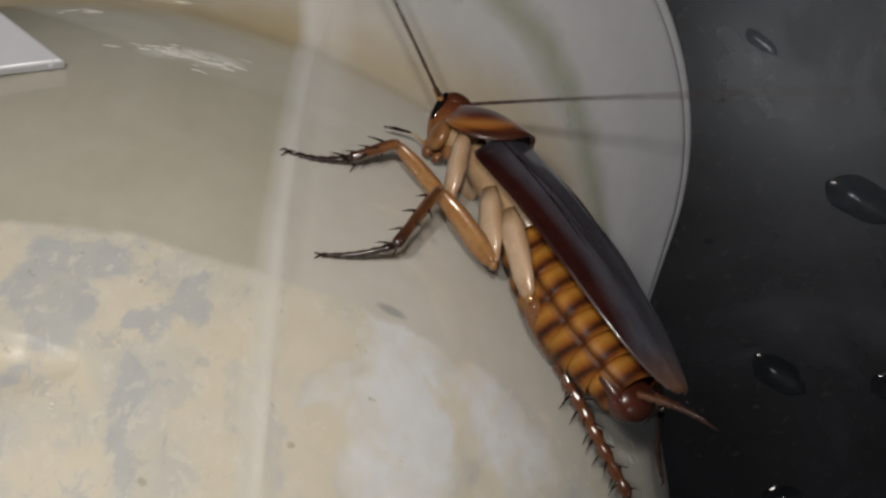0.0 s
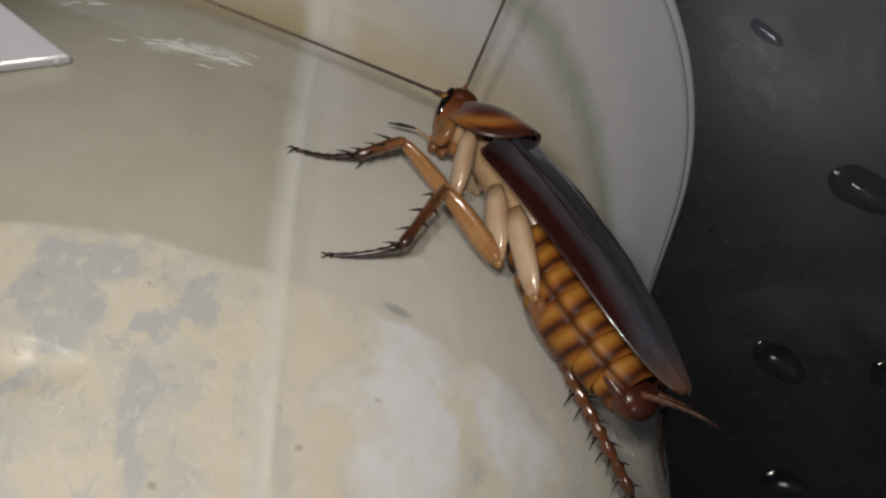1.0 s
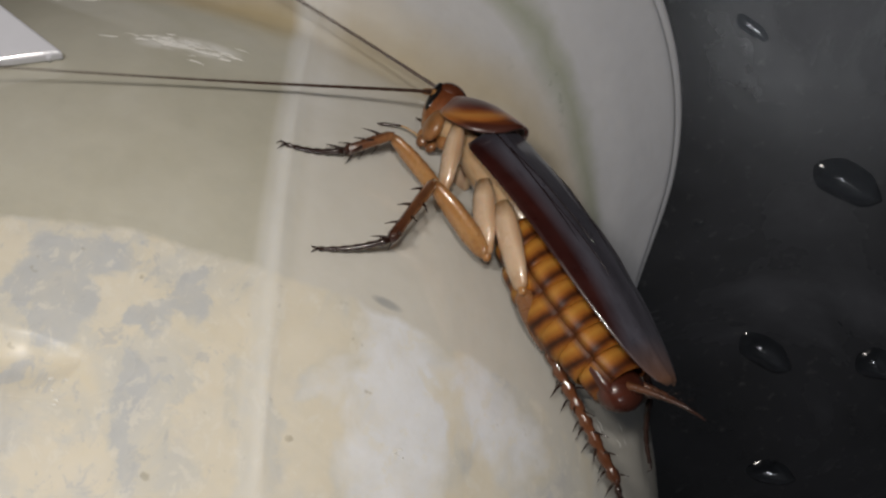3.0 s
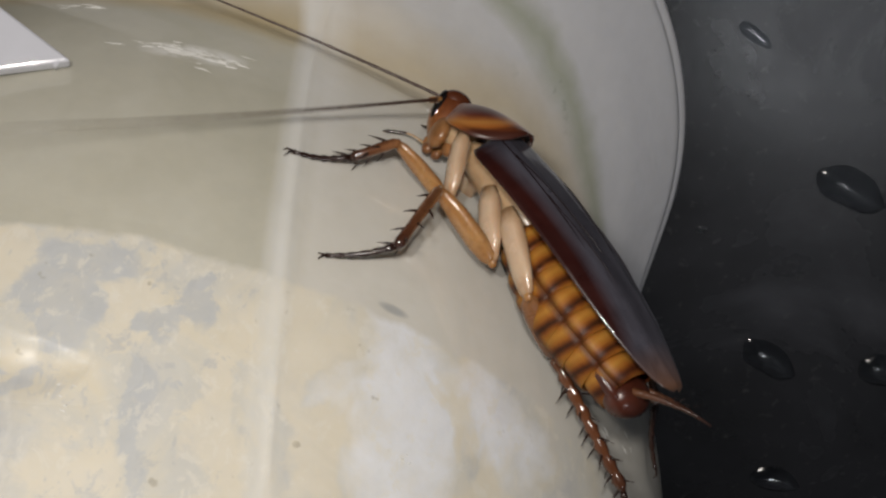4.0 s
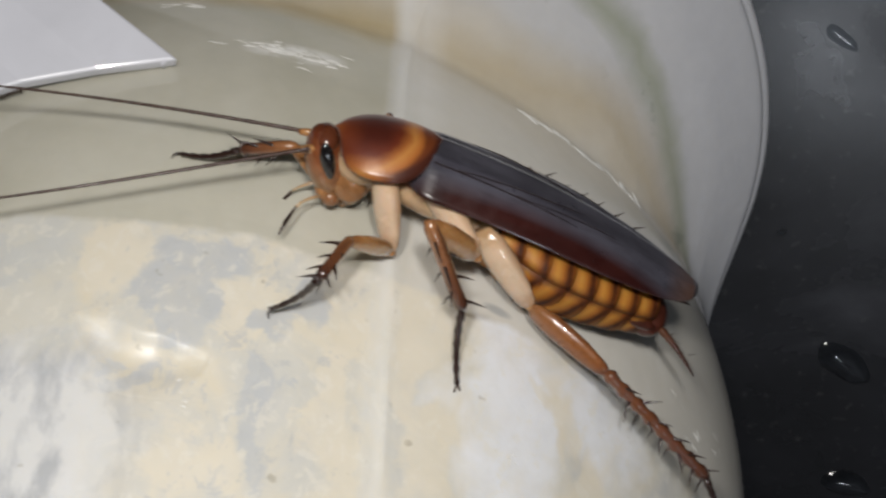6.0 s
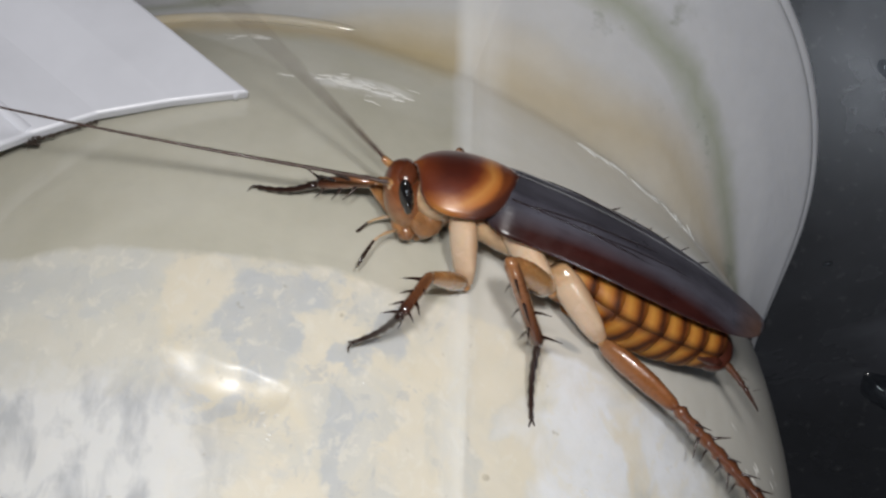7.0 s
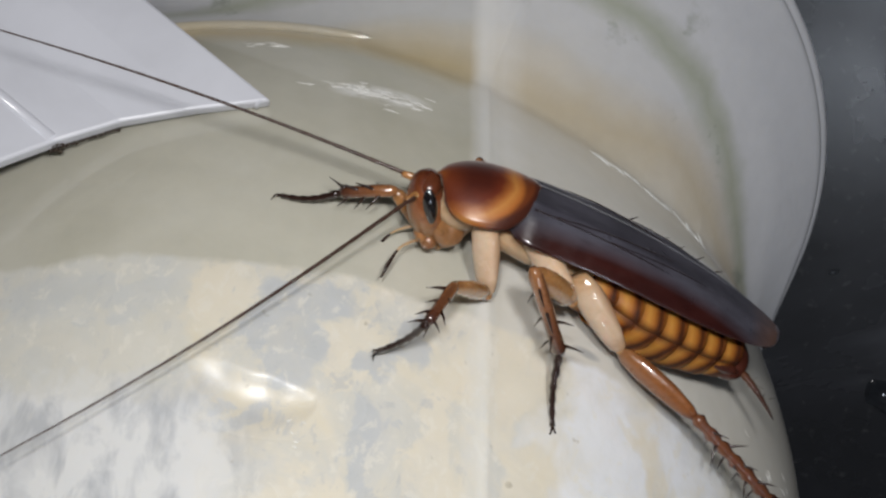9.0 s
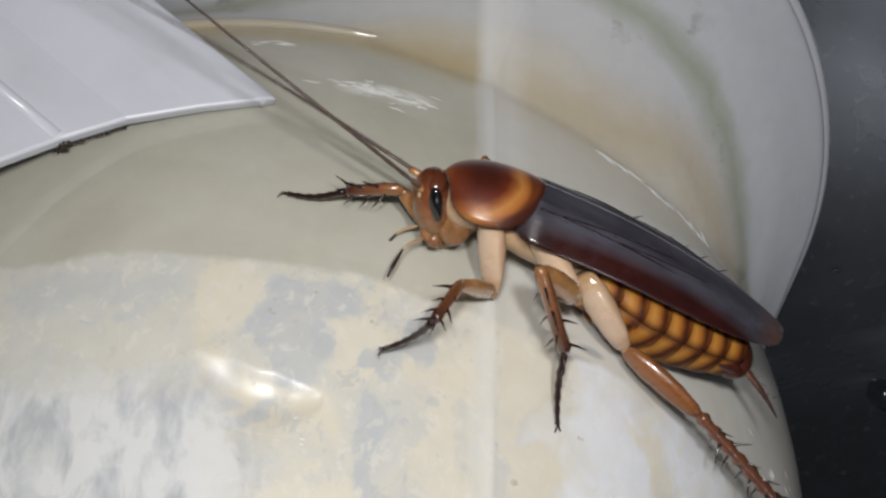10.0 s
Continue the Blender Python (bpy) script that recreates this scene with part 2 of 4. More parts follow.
def plain(name, colour, rough, spread=0.25, scale=300, coat=0.0, sub=0.0, spec=0.5, lift=0.15, metal=0.0):
    """A surface of one pigment with grain and blotches."""
    m, n, l, b = material(name)
    v = coords(n, l)
    dark, pale = tuple(c * (1 - spread) for c in colour), tuple(min(1, c * (1 + spread)) for c in colour)
    base = ramp(n, l, noise_of(n, l, v, scale, 5, 0.6, 0.3), [(0.3, dark), (0.7, pale)])
    l.new(base, b.inputs["Base Color"])
    l.new(ramp(n, l, noise_of(n, l, v, scale * 0.4, 3), [(0.3, grey(rough * 0.75)), (0.7, grey(min(1, rough * 1.3)))]), b.inputs["Roughness"])
    b.inputs["Specular IOR Level"].default_value = spec
    b.inputs["Coat Weight"].default_value, b.inputs["Coat Roughness"].default_value = coat, 0.08
    if sub:
        b.inputs["Subsurface Weight"].default_value = sub
        b.inputs["Subsurface Radius"].default_value = (0.0012, 0.0007, 0.0004)
        b.inputs["Subsurface Scale"].default_value = 1.0
    bump(n, l, b, noise_of(n, l, v, scale * 2.5, 3), lift, 0.0003)
    return m


def make_pronotum():
    """Amber shield with two merged chestnut blotches and a dark rim."""
    m, n, l, b = material("pronotum_shell")
    v = coords(n, l)
    sep = n.new("ShaderNodeSeparateXYZ")
    l.new(v, sep.inputs[0])
    px = maths(n, l, "DIVIDE", maths(n, l, "SUBTRACT", sep.outputs[0], 10.5 * K), 1.75 * K)
    py = maths(n, l, "DIVIDE", maths(n, l, "SUBTRACT", maths(n, l, "ABSOLUTE", sep.outputs[1]), 0.75 * K), 1.75 * K)
    d = maths(n, l, "ADD", maths(n, l, "MULTIPLY", px, px), maths(n, l, "MULTIPLY", py, py))
    d = maths(n, l, "ADD", d, maths(n, l, "MULTIPLY", maths(n, l, "SUBTRACT", noise_of(n, l, v, 900, 4), 0.5), 0.5))
    base = ramp(n, l, maths(n, l, "DIVIDE", d, 3.0), [(0.05, (0.055, 0.010, 0.005)), (0.26, (0.11, 0.020, 0.007)), (0.42, (0.28, 0.090, 0.020)), (0.58, (0.42, 0.178, 0.042)), (0.80, (0.34, 0.112, 0.022)), (1.0, (0.12, 0.030, 0.008))])
    front = ramp(n, l, maths(n, l, "DIVIDE", maths(n, l, "SUBTRACT", sep.outputs[0], 9.8 * K), 3.0 * K), [(0.35, grey(0.0)), (0.95, grey(0.7))])
    base = mix(n, l, front, base, (0.13, 0.030, 0.008))
    ex = maths(n, l, "DIVIDE", maths(n, l, "SUBTRACT", sep.outputs[0], 9.8 * K), 3.05 * K)
    ey = maths(n, l, "DIVIDE", sep.outputs[1], 3.3 * K)
    rim = maths(n, l, "ADD", maths(n, l, "MULTIPLY", ex, ex), maths(n, l, "MULTIPLY", ey, ey))
    rim = maths(n, l, "MULTIPLY", ramp(n, l, rim, [(0.82, grey(0.0)), (0.97, grey(0.9))]), ramp(n, l, maths(n, l, "ADD", ex, 0.5), [(0.0, grey(1.0)), (0.5, grey(0.25))]))
    base = mix(n, l, rim, base, (0.045, 0.011, 0.006))
    l.new(base, b.inputs["Base Color"])
    b.inputs["Roughness"].default_value = 0.38
    b.inputs["Coat Weight"].default_value, b.inputs["Coat Roughness"].default_value = 0.5, 0.32
    b.inputs["Sheen Weight"].default_value, b.inputs["Sheen Roughness"].default_value = 0.16, 0.35
    b.inputs["Sheen Tint"].default_value = (0.80, 0.68, 0.66, 1)
    bump(n, l, b, noise_of(n, l, v, 1500, 3), 0.1, 0.0002)
    return m


def make_wing():
    """Chestnut leathery wing with fine long veins."""
    m, n, l, b = material("wing_shell")
    v = coords(n, l)
    vein = noise_of(n, l, coords(n, l, (0.08, 1, 1)), 2600, 3, 0.5)
    base = ramp(n, l, noise_of(n, l, v, 180, 4), [(0.3, (0.016, 0.0035, 0.003)), (0.7, (0.036, 0.0068, 0.0048))])
    sep = n.new("ShaderNodeSeparateXYZ")
    l.new(v, sep.inputs[0])
    # reflected blue-grey sheen on the wing's top, mixed into its base colour
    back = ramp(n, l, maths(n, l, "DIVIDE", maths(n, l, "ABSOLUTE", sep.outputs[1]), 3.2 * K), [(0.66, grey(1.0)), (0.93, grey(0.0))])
    grey_sheen = ramp(n, l, noise_of(n, l, coords(n, l, (0.4, 1, 1)), 420, 4), [(0.3, (0.036, 0.034, 0.044)), (0.7, (0.085, 0.083, 0.104))])
    base = mix(n, l, back, base, grey_sheen)
    tip = ramp(n, l, maths(n, l, "DIVIDE", maths(n, l, "ADD", sep.outputs[0], 15 * K), 6 * K), [(0.15, grey(1.0)), (0.32, grey(0.5)), (0.75, grey(0.0))])
    base = mix(n, l, tip, base, (0.17, 0.075, 0.030))
    base = mix(n, l, ramp(n, l, vein, [(0.35, grey(0.2)), (0.5, grey(0.0))]), base, (0.012, 0.004, 0.003))
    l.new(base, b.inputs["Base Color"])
    l.new(ramp(n, l, noise_of(n, l, v, 700, 4), [(0.3, grey(0.26)), (0.7, grey(0.42))]), b.inputs["Roughness"])
    b.inputs["Coat Weight"].default_value, b.inputs["Coat Roughness"].default_value = 0.8, 0.08
    b.inputs["Sheen Weight"].default_value, b.inputs["Sheen Roughness"].default_value = 0.06, 0.4
    b.inputs["Sheen Tint"].default_value = (0.62, 0.66, 0.80, 1)
    bump(n, l, b, mix(n, l, 0.7, vein, noise_of(n, l, coords(n, l, (0.5, 1, 1)), 700, 3)), 0.12, 0.0003)
    return m


def make_abdomen():
    """Amber plates with brown borders."""
    m, n, l, b = material("abdomen_plate")
    v = coords(n, l)
    sep = n.new("ShaderNodeSeparateXYZ")
    l.new(v, sep.inputs[0])
    off = maths(n, l, "SUBTRACT", maths(n, l, "ADD", sep.outputs[2], 1.37 * K), maths(n, l, "MULTIPLY", sep.outputs[0], 0.0743))
    lean = maths(n, l, "ADD", maths(n, l, "MULTIPLY", maths(n, l, "MAXIMUM", maths(n, l, "MULTIPLY", off, -1.0), 0.0), 0.28), maths(n, l, "MULTIPLY", maths(n, l, "MAXIMUM", off, 0.0), 0.2))
    part_of = maths(n, l, "FRACT", maths(n, l, "DIVIDE", maths(n, l, "SUBTRACT", maths(n, l, "SUBTRACT", sep.outputs[0], lean), -20.0 * K), 1.75 * K))
    mid = maths(n, l, "ABSOLUTE", maths(n, l, "SUBTRACT", part_of, 0.5))
    mid = maths(n, l, "ADD", mid, maths(n, l, "MULTIPLY", maths(n, l, "SUBTRACT", noise_of(n, l, v, 900, 3), 0.5), 0.16))
    base = ramp(n, l, mid, [(0.02, (0.43, 0.190, 0.034)), (0.24, (0.31, 0.110, 0.017)), (0.38, (0.14, 0.040, 0.008)), (0.48, (0.045, 0.013, 0.005))])
    tail = ramp(n, l, maths(n, l, "DIVIDE", maths(n, l, "ADD", sep.outputs[0], 13.5 * K), 4.5 * K), [(0.15, grey(1.0)), (0.75, grey(0.0))])
    base = mix(n, l, tail, base, (0.060, 0.014, 0.006))
    seam = maths(n, l, "ADD", maths(n, l, "DIVIDE", maths(n, l, "ABSOLUTE", off), 0.9 * K), maths(n, l, "MULTIPLY", maths(n, l, "SUBTRACT", noise_of(n, l, v, 900, 3), 0.5), 0.4))
    base = mix(n, l, ramp(n, l, seam, [(0.12, grey(0.75)), (0.65, grey(0.0))]), base, (0.075, 0.022, 0.007))
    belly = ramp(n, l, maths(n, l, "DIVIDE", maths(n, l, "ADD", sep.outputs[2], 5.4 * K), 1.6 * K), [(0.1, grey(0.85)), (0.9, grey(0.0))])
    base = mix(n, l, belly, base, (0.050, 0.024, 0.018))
    l.new(base, b.inputs["Base Color"])
    b.inputs["Roughness"].default_value = 0.5
    b.inputs["Specular IOR Level"].default_value = 0.22
    b.inputs["Subsurface Weight"].default_value = 0.25
    b.inputs["Subsurface Radius"].default_value = (0.0012, 0.0006, 0.0002)
    b.inputs["Subsurface Scale"].default_value = 1.0
    bump(n, l, b, noise_of(n, l, v, 1200, 3), 0.12, 0.0002)
    return m


def make_water():
    m, n, l, b = material("water")
    clear, shine, blend, edge = n.new("ShaderNodeBsdfTransparent"), n.new("ShaderNodeBsdfGlossy"), n.new("ShaderNodeMixShader"), n.new("ShaderNodeLayerWeight")
    clear.inputs[0].default_value = (0.72, 0.74, 0.76, 1)
    shine.inputs["Roughness"].default_value = 0.12
    edge.inputs["Blend"].default_value = 0.5
    graze = maths(n, l, "POWER", edge.outputs["Facing"], 1.7)
    l.new(maths(n, l, "ADD", maths(n, l, "MULTIPLY", graze, 0.80), 0.04), blend.inputs[0])
    l.new(clear.outputs[0], blend.inputs[1])
    l.new(shine.outputs[0], blend.inputs[2])
    l.new(blend.outputs[0], n["Material Output"].inputs["Surface"])
    return m


def make_head():
    """Red-brown crown that pales to an orange face and tan, mottled mouth parts."""
    m, n, l, b = material("head_shell")
    v = coords(n, l)
    sep = n.new("ShaderNodeSeparateXYZ")
    l.new(v, sep.inputs[0])
    low = maths(n, l, "DIVIDE", maths(n, l, "ADD", sep.outputs[2], 4.0 * K), 5.0 * K)
    low = maths(n, l, "ADD", low, maths(n, l, "MULTIPLY", maths(n, l, "SUBTRACT", noise_of(n, l, v, 900, 4), 0.5), 0.35))
    base = ramp(n, l, low, [(0.05, (0.17, 0.070, 0.028)), (0.22, (0.31, 0.155, 0.062)), (0.45, (0.27, 0.105, 0.034)), (0.65, (0.19, 0.058, 0.018)), (0.86, (0.105, 0.026, 0.009)), (1.0, (0.045, 0.012, 0.006))])
    base = mix(n, l, ramp(n, l, noise_of(n, l, v, 2200, 3), [(0.35, grey(0.5)), (0.5, grey(0.0))]), base, (0.10, 0.034, 0.013))
    l.new(base, b.inputs["Base Color"])
    b.inputs["Roughness"].default_value = 0.3
    b.inputs["Coat Weight"].default_value, b.inputs["Coat Roughness"].default_value = 0.5, 0.1
    b.inputs["Subsurface Weight"].default_value = 0.15
    b.inputs["Subsurface Radius"].default_value = (0.0010, 0.0005, 0.0002)
    b.inputs["Subsurface Scale"].default_value = 1.0
    bump(n, l, b, noise_of(n, l, v, 1600, 3), 0.2, 0.0002)
    return m


def make_limb(name, stops, rim, rough=0.24, coat=0.7, sub=0.15, speck=0.3):
    """Horny skin whose colour runs along the limb, browner at its long edges."""
    m, n, l, b = material(name)
    v = coords(n, l)
    sep = n.new("ShaderNodeSeparateXYZ")
    l.new(coords(n, l, (1, 1, 1), "Generated"), sep.inputs[0])
    along = maths(n, l, "ADD", sep.outputs[0], maths(n, l, "MULTIPLY", maths(n, l, "SUBTRACT", noise_of(n, l, v, 700, 4), 0.5), 0.3))
    base = ramp(n, l, along, stops)
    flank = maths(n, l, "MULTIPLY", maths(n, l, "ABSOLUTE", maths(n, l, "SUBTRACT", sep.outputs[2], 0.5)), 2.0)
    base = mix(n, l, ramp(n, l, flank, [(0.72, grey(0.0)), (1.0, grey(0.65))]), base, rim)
    base = mix(n, l, ramp(n, l, noise_of(n, l, v, 2600, 3, 0.6), [(0.34, grey(speck)), (0.5, grey(0.0))]), base, rim)
    l.new(base, b.inputs["Base Color"])
    l.new(ramp(n, l, noise_of(n, l, v, 500, 3), [(0.3, grey(rough * 0.7)), (0.7, grey(rough * 1.4))]), b.inputs["Roughness"])
    b.inputs["Coat Weight"].default_value, b.inputs["Coat Roughness"].default_value = coat, 0.08
    b.inputs["Subsurface Weight"].default_value = sub
    b.inputs["Subsurface Radius"].default_value = (0.0012, 0.0007, 0.0004)
    b.inputs["Subsurface Scale"].default_value = 1.0
    bump(n, l, b, noise_of(n, l, v, 900, 3), 0.35, 0.0003)
    return m


PLASTIC, FLOOR = make_milky_plastic(), make_floor()
WHITE = plain("white_plastic", (0.60, 0.61, 0.66), 0.35, 0.05, 120, 0.4, 0.0)
# whitened scratch colour that also stands in for glints on the tub
SCRATCH_GLINT = plain("scratch_glint_plastic", (0.70, 0.695, 0.66), 0.4, 0.1, 600, 0.15)
PAINT = plain("painted_plaster", (0.55, 0.56, 0.58), 0.7, 0.08, 8)
DIRT = plain("dried_dirt", (0.05, 0.035, 0.025), 0.8, 0.4, 900)
PRONOTUM, WING, ABDOMEN, WATER = make_pronotum(), make_wing(), make_abdomen(), make_water()
HEAD = make_head()
CHEEK = plain("cheek_skin", (0.27, 0.125, 0.046), 0.3, 0.35, 700, 0.3, 0.2)
CREST = plain("dark_head_crest", (0.085, 0.024, 0.010), 0.25, 0.3, 700, 0.5)
EYE = plain("black_eye", (0.006, 0.005, 0.005), 0.08, 0.2, 900, 1.0)
CREAM = make_limb("pale_leg_skin", [(0.0, (0.40, 0.25, 0.13)), (0.25, (0.63, 0.465, 0.325)), (0.75, (0.62, 0.45, 0.31)), (1.0, (0.34, 0.18, 0.08))], (0.30, 0.155, 0.065), 0.2, 1.0, 0.25, 0.07)
SKIN = plain("pale_neck_skin", (0.46, 0.31, 0.18), 0.3, 0.2, 400, 0.3, 0.25)
TAN = make_limb("tan_leg_skin", [(0.0, (0.33, 0.155, 0.052)), (0.4, (0.41, 0.215, 0.080)), (0.84, (0.34, 0.160, 0.055)), (1.0, (0.09, 0.036, 0.016))], (0.17, 0.072, 0.026), 0.24, 0.7, 0.2)
BROWN = make_limb("brown_leg_shell", [(0.0, (0.27, 0.120, 0.048)), (0.40, (0.20, 0.080, 0.031)), (0.78, (0.10, 0.036, 0.016)), (1.0, (0.035, 0.013, 0.008))], (0.05, 0.018, 0.010), 0.2, 1.0, 0.0)
FEMUR = make_limb("chestnut_leg_shell", [(0.0, (0.23, 0.105, 0.042)), (0.3, (0.25, 0.100, 0.034)), (0.8, (0.22, 0.080, 0.025)), (1.0, (0.10, 0.032, 0.013))], (0.10, 0.034, 0.013), 0.26, 0.6, 0.1)
SHANK = make_limb("hind_shank_shell", [(0.0, (0.15, 0.055, 0.022)), (0.6, (0.13, 0.046, 0.019)), (1.0, (0.07, 0.026, 0.013))], (0.045, 0.016, 0.009), 0.16, 1.0, 0.0)
TAIL = make_limb("tail_feeler_shell", [(0.0, (0.17, 0.068, 0.028)), (0.5, (0.07, 0.026, 0.013)), (1.0, (0.03, 0.012, 0.008))], (0.04, 0.015, 0.009), 0.3, 0.5, 0.0)
DARK = plain("dark_leg_shell", (0.022, 0.009, 0.006), 0.25, 0.3, 700, 0.5)
VEIN = plain("wing_vein", (0.014, 0.007, 0.007), 0.22, 0.2, 500, 0.6)
CORE = plain("dark_abdomen_skin", (0.060, 0.015, 0.008), 0.35, 0.3, 600, 0.3)
FEELER = plain("antenna_shell", (0.040, 0.018, 0.011), 0.4, 0.3, 900, 0.1)


# ---- mesh helpers ----
def mesh_of(name, verts, faces, smooth=True):
    me = bpy.data.meshes.new(name)
    me.from_pydata([tuple(v) for v in verts], [], faces)
    bm = bmesh.new()
    bm.from_mesh(me)
    bmesh.ops.recalc_face_normals(bm, faces=bm.faces)
    bm.to_mesh(me)
    bm.free()
    for p in me.polygons:
        p.use_smooth = smooth
    return me


def part(name, me, mat, parent=None, label=""):
    ob = new(name, me)
    if not me.materials:
        me.materials.append(mat)
    ob.parent = parent
    return tagged(ob, label) if label else ob


def rings(name, loops, scale=K, caps=True):
    """A skin over closed loops of equal count."""
    k, verts, faces = len(loops[0]), [], []
    for loop in loops:
        verts += [Vector(p) * scale for p in loop]
    for a in range(len(loops) - 1):
        for i in range(k):
            j = (i + 1) % k
            faces.append((a * k + i, a * k + j, (a + 1) * k + j, (a + 1) * k + i))
    if caps:
        faces += [tuple(range(k)), tuple(range((len(loops) - 1) * k, len(loops) * k))]
    return mesh_of(name, verts, faces)


def tube(name, path, radii, sides=10, flat=1.0, scale=K):
    """A round or flattened limb along a path in its own space."""
    loops, path = [], [Vector(p) for p in path]
    for i, p in enumerate(path):
        d = (path[min(i + 1, len(path) - 1)] - path[max(i - 1, 0)]).normalized()
        side = d.cross(Vector((0, 0, 1)))
        side = side.normalized() if side.length > 1e-4 else Vector((0, 1, 0))
        up = side.cross(d)
        loops.append([p + radii[i] * (math.cos(a) * side * flat + math.sin(a) * up) for a in [2 * math.pi * j / sides for j in range(sides)]])
    return rings(name, loops, scale)


def sheet(name, grid, thick, scale=K):
    """A curved plate of some thickness from rows of points."""
    rows, cols = len(grid), len(grid[0])
    pts = [[Vector(p) for p in r] for r in grid]
    top, low = [], []
    for i in range(rows):
        for j in range(cols):
            a = pts[min(i + 1, rows - 1)][j] - pts[max(i - 1, 0)][j]
            c = pts[i][min(j + 1, cols - 1)] - pts[i][max(j - 1, 0)]
            nrm = a.cross(c)
            nrm = nrm.normalized() if nrm.length > 1e-9 else Vector((0, 0, 1))
            top.append((pts[i][j] + nrm * thick / 2) * scale)
            low.append((pts[i][j] - nrm * thick / 2) * scale)
    n, faces = rows * cols, []
    for i in range(rows - 1):
        for j in range(cols - 1):
            a, b_, c, d = i * cols + j, i * cols + j + 1, (i + 1) * cols + j + 1, (i + 1) * cols + j
            faces += [(a, b_, c, d), (n + d, n + c, n + b_, n + a)]
    edge = [j for j in range(cols)] + [i * cols + cols - 1 for i in range(1, rows)] + [(rows - 1) * cols + j for j in range(cols - 2, -1, -1)] + [i * cols for i in range(rows - 2, 0, -1)]
    for a, b_ in zip(edge, edge[1:] + edge[:1]):
        faces.append((b_, a, n + a, n + b_))
    return mesh_of(name, top + low, faces)


def ball(name, centre, size, turn=None, squash=None, rows=14, cols=20):
    """An oval lump; squash(v) reshapes its unit points."""
    loops = []
    turn = turn or Matrix.Identity(3)
    for i in range(rows + 1):
        a = math.pi * (0.02 + 0.96 * i / rows)
        loop = []
        for j in range(cols):
            b_ = 2 * math.pi * j / cols
            v = Vector((math.sin(a) * math.cos(b_), math.sin(a) * math.sin(b_), math.cos(a)))
            v = squash(v) if squash else v
            loop.append(Vector(centre) + turn @ Vector((v.x * size[0], v.y * size[1], v.z * size[2])))
        loops.append(loop)
    return rings(name, loops)


def box(name, lo, hi, mat, label="", category="", kind="structure"):
    me = bpy.data.meshes.new(name)
    bm = bmesh.new()
    bmesh.ops.create_cube(bm, size=1)
    for v in bm.verts:
        v.co = Vector([lo[i] + (hi[i] - lo[i]) * (v.co[i] + 0.5) for i in range(3)])
    bm.to_mesh(me)
    bm.free()
    return tagged(part(name, me, mat), label, category, "", kind)


# ---- the room ----
box("floor", (-1.2, -1.2, -0.04), (1.2, 1.2, 0), FLOOR, "wet black stone floor with grit and water drops", "floor")
for name, lo, hi in (("wall_east", (1.2, -1.2, -0.04), (1.3, 1.2, 2.3)), ("wall_west", (-1.3, -1.2, -0.04), (-1.2, 1.2, 2.3)), ("wall_north", (-1.3, 1.2, -0.04), (1.3, 1.3, 2.3)), ("wall_south", (-1.3, -1.3, -0.04), (1.3, -1.2, 2.3))):
    box(name, lo, hi, PAINT, "plain pale plastered room wall", "wall")
box("ceiling", (-1.3, -1.3, 2.3), (1.3, 1.3, 2.4), PAINT, "plain pale plastered room ceiling", "ceiling")

# ---- the vessel: a round tub with a domed lobe at its foot ----
AXIS, LOBE, TOP = (-29.93, -80.21), (-12.0, -49.0), 80.0


def body_radius(h):
    h = h - 15
    return 51.5 + (0.027 * h - 0.00688 * h * h if h > 0 else 0.0)


DOME = ((0.0, 36.6), (0.8, 36.6), (1.3, 36.2), (1.6, 35.6), (2.0, 35.75), (2.5, 35.35), (4.2, 33.2), (6.6, 30.2), (8.4, 27.4), (10.0, 25.4), (12.0, 22.8), (14.0, 19.8), (15.8, 15.0), (16.8, 9.0), (17.4, 0.01))


def lobe_radius(h):
    for (h0, r0), (h1, r1) in zip(DOME, DOME[1:]):
        if h0 <= h <= h1:
            return r0 + (r1 - r0) * (h - h0) / (h1 - h0)
    return 0.0


def vessel_radius(turn, h):
    r = body_radius(h)
    d = Vector((math.cos(turn), math.sin(turn)))
    to = Vector((LOBE[0] - AXIS[0], LOBE[1] - AXIS[1]))
    along, rad = to.dot(d), lobe_radius(h)
    off = to.length_squared - along * along
    if rad * rad > off and along > 0:
        far = along + math.sqrt(rad * rad - off)
        soft = 7.0
        k_ = max(soft - abs(r - far), 0) / soft
        return max(r, far) + k_ * k_ * soft * 0.25
    return r


SEAM_X = -9.9


def seam_turn(h):
    return math.acos((SEAM_X - AXIS[0]) / body_radius(h))


def vessel_point(turn, h, out=0.0):
    r = vessel_radius(turn, h) + out
    if 0.2 < turn < 2.2:
        off = (turn - seam_turn(h)) * r
        u_ = (87.5 - math.degrees(turn)) / 11
        if 0 < u_ < 1:
            v_ = h - 51.3 - 1.6 * u_ - 0.2 * noise.noise((u_ * 5, 1.0, 0.2))
            lean = 1.0 * (u_ - 0.5) * min(1, u_ / 0.42, (1 - u_) / 0.42)
            if 0 < v_ < 8:
                bow = math.sin(math.pi * u_)
                r -= (0.79 * v_ * bow ** 0.25 + (0.7 * lean + 0.8 * u_ * (1 - u_)) * min(1, v_ / 0.4)) * math.exp(-(v_ / (0.4 + 1.75 * bow ** 0.6)) ** 2.6)
        r += 0.13 * math.exp(-(off / 0.75) ** 2) + 0.12 * math.exp(-(off / 0.28) ** 2) + 0.10 * math.exp(-((off - 1.2) / 0.5) ** 2)
    return (AXIS[0] + r * math.cos(turn), AXIS[1] + r * math.sin(turn), h)


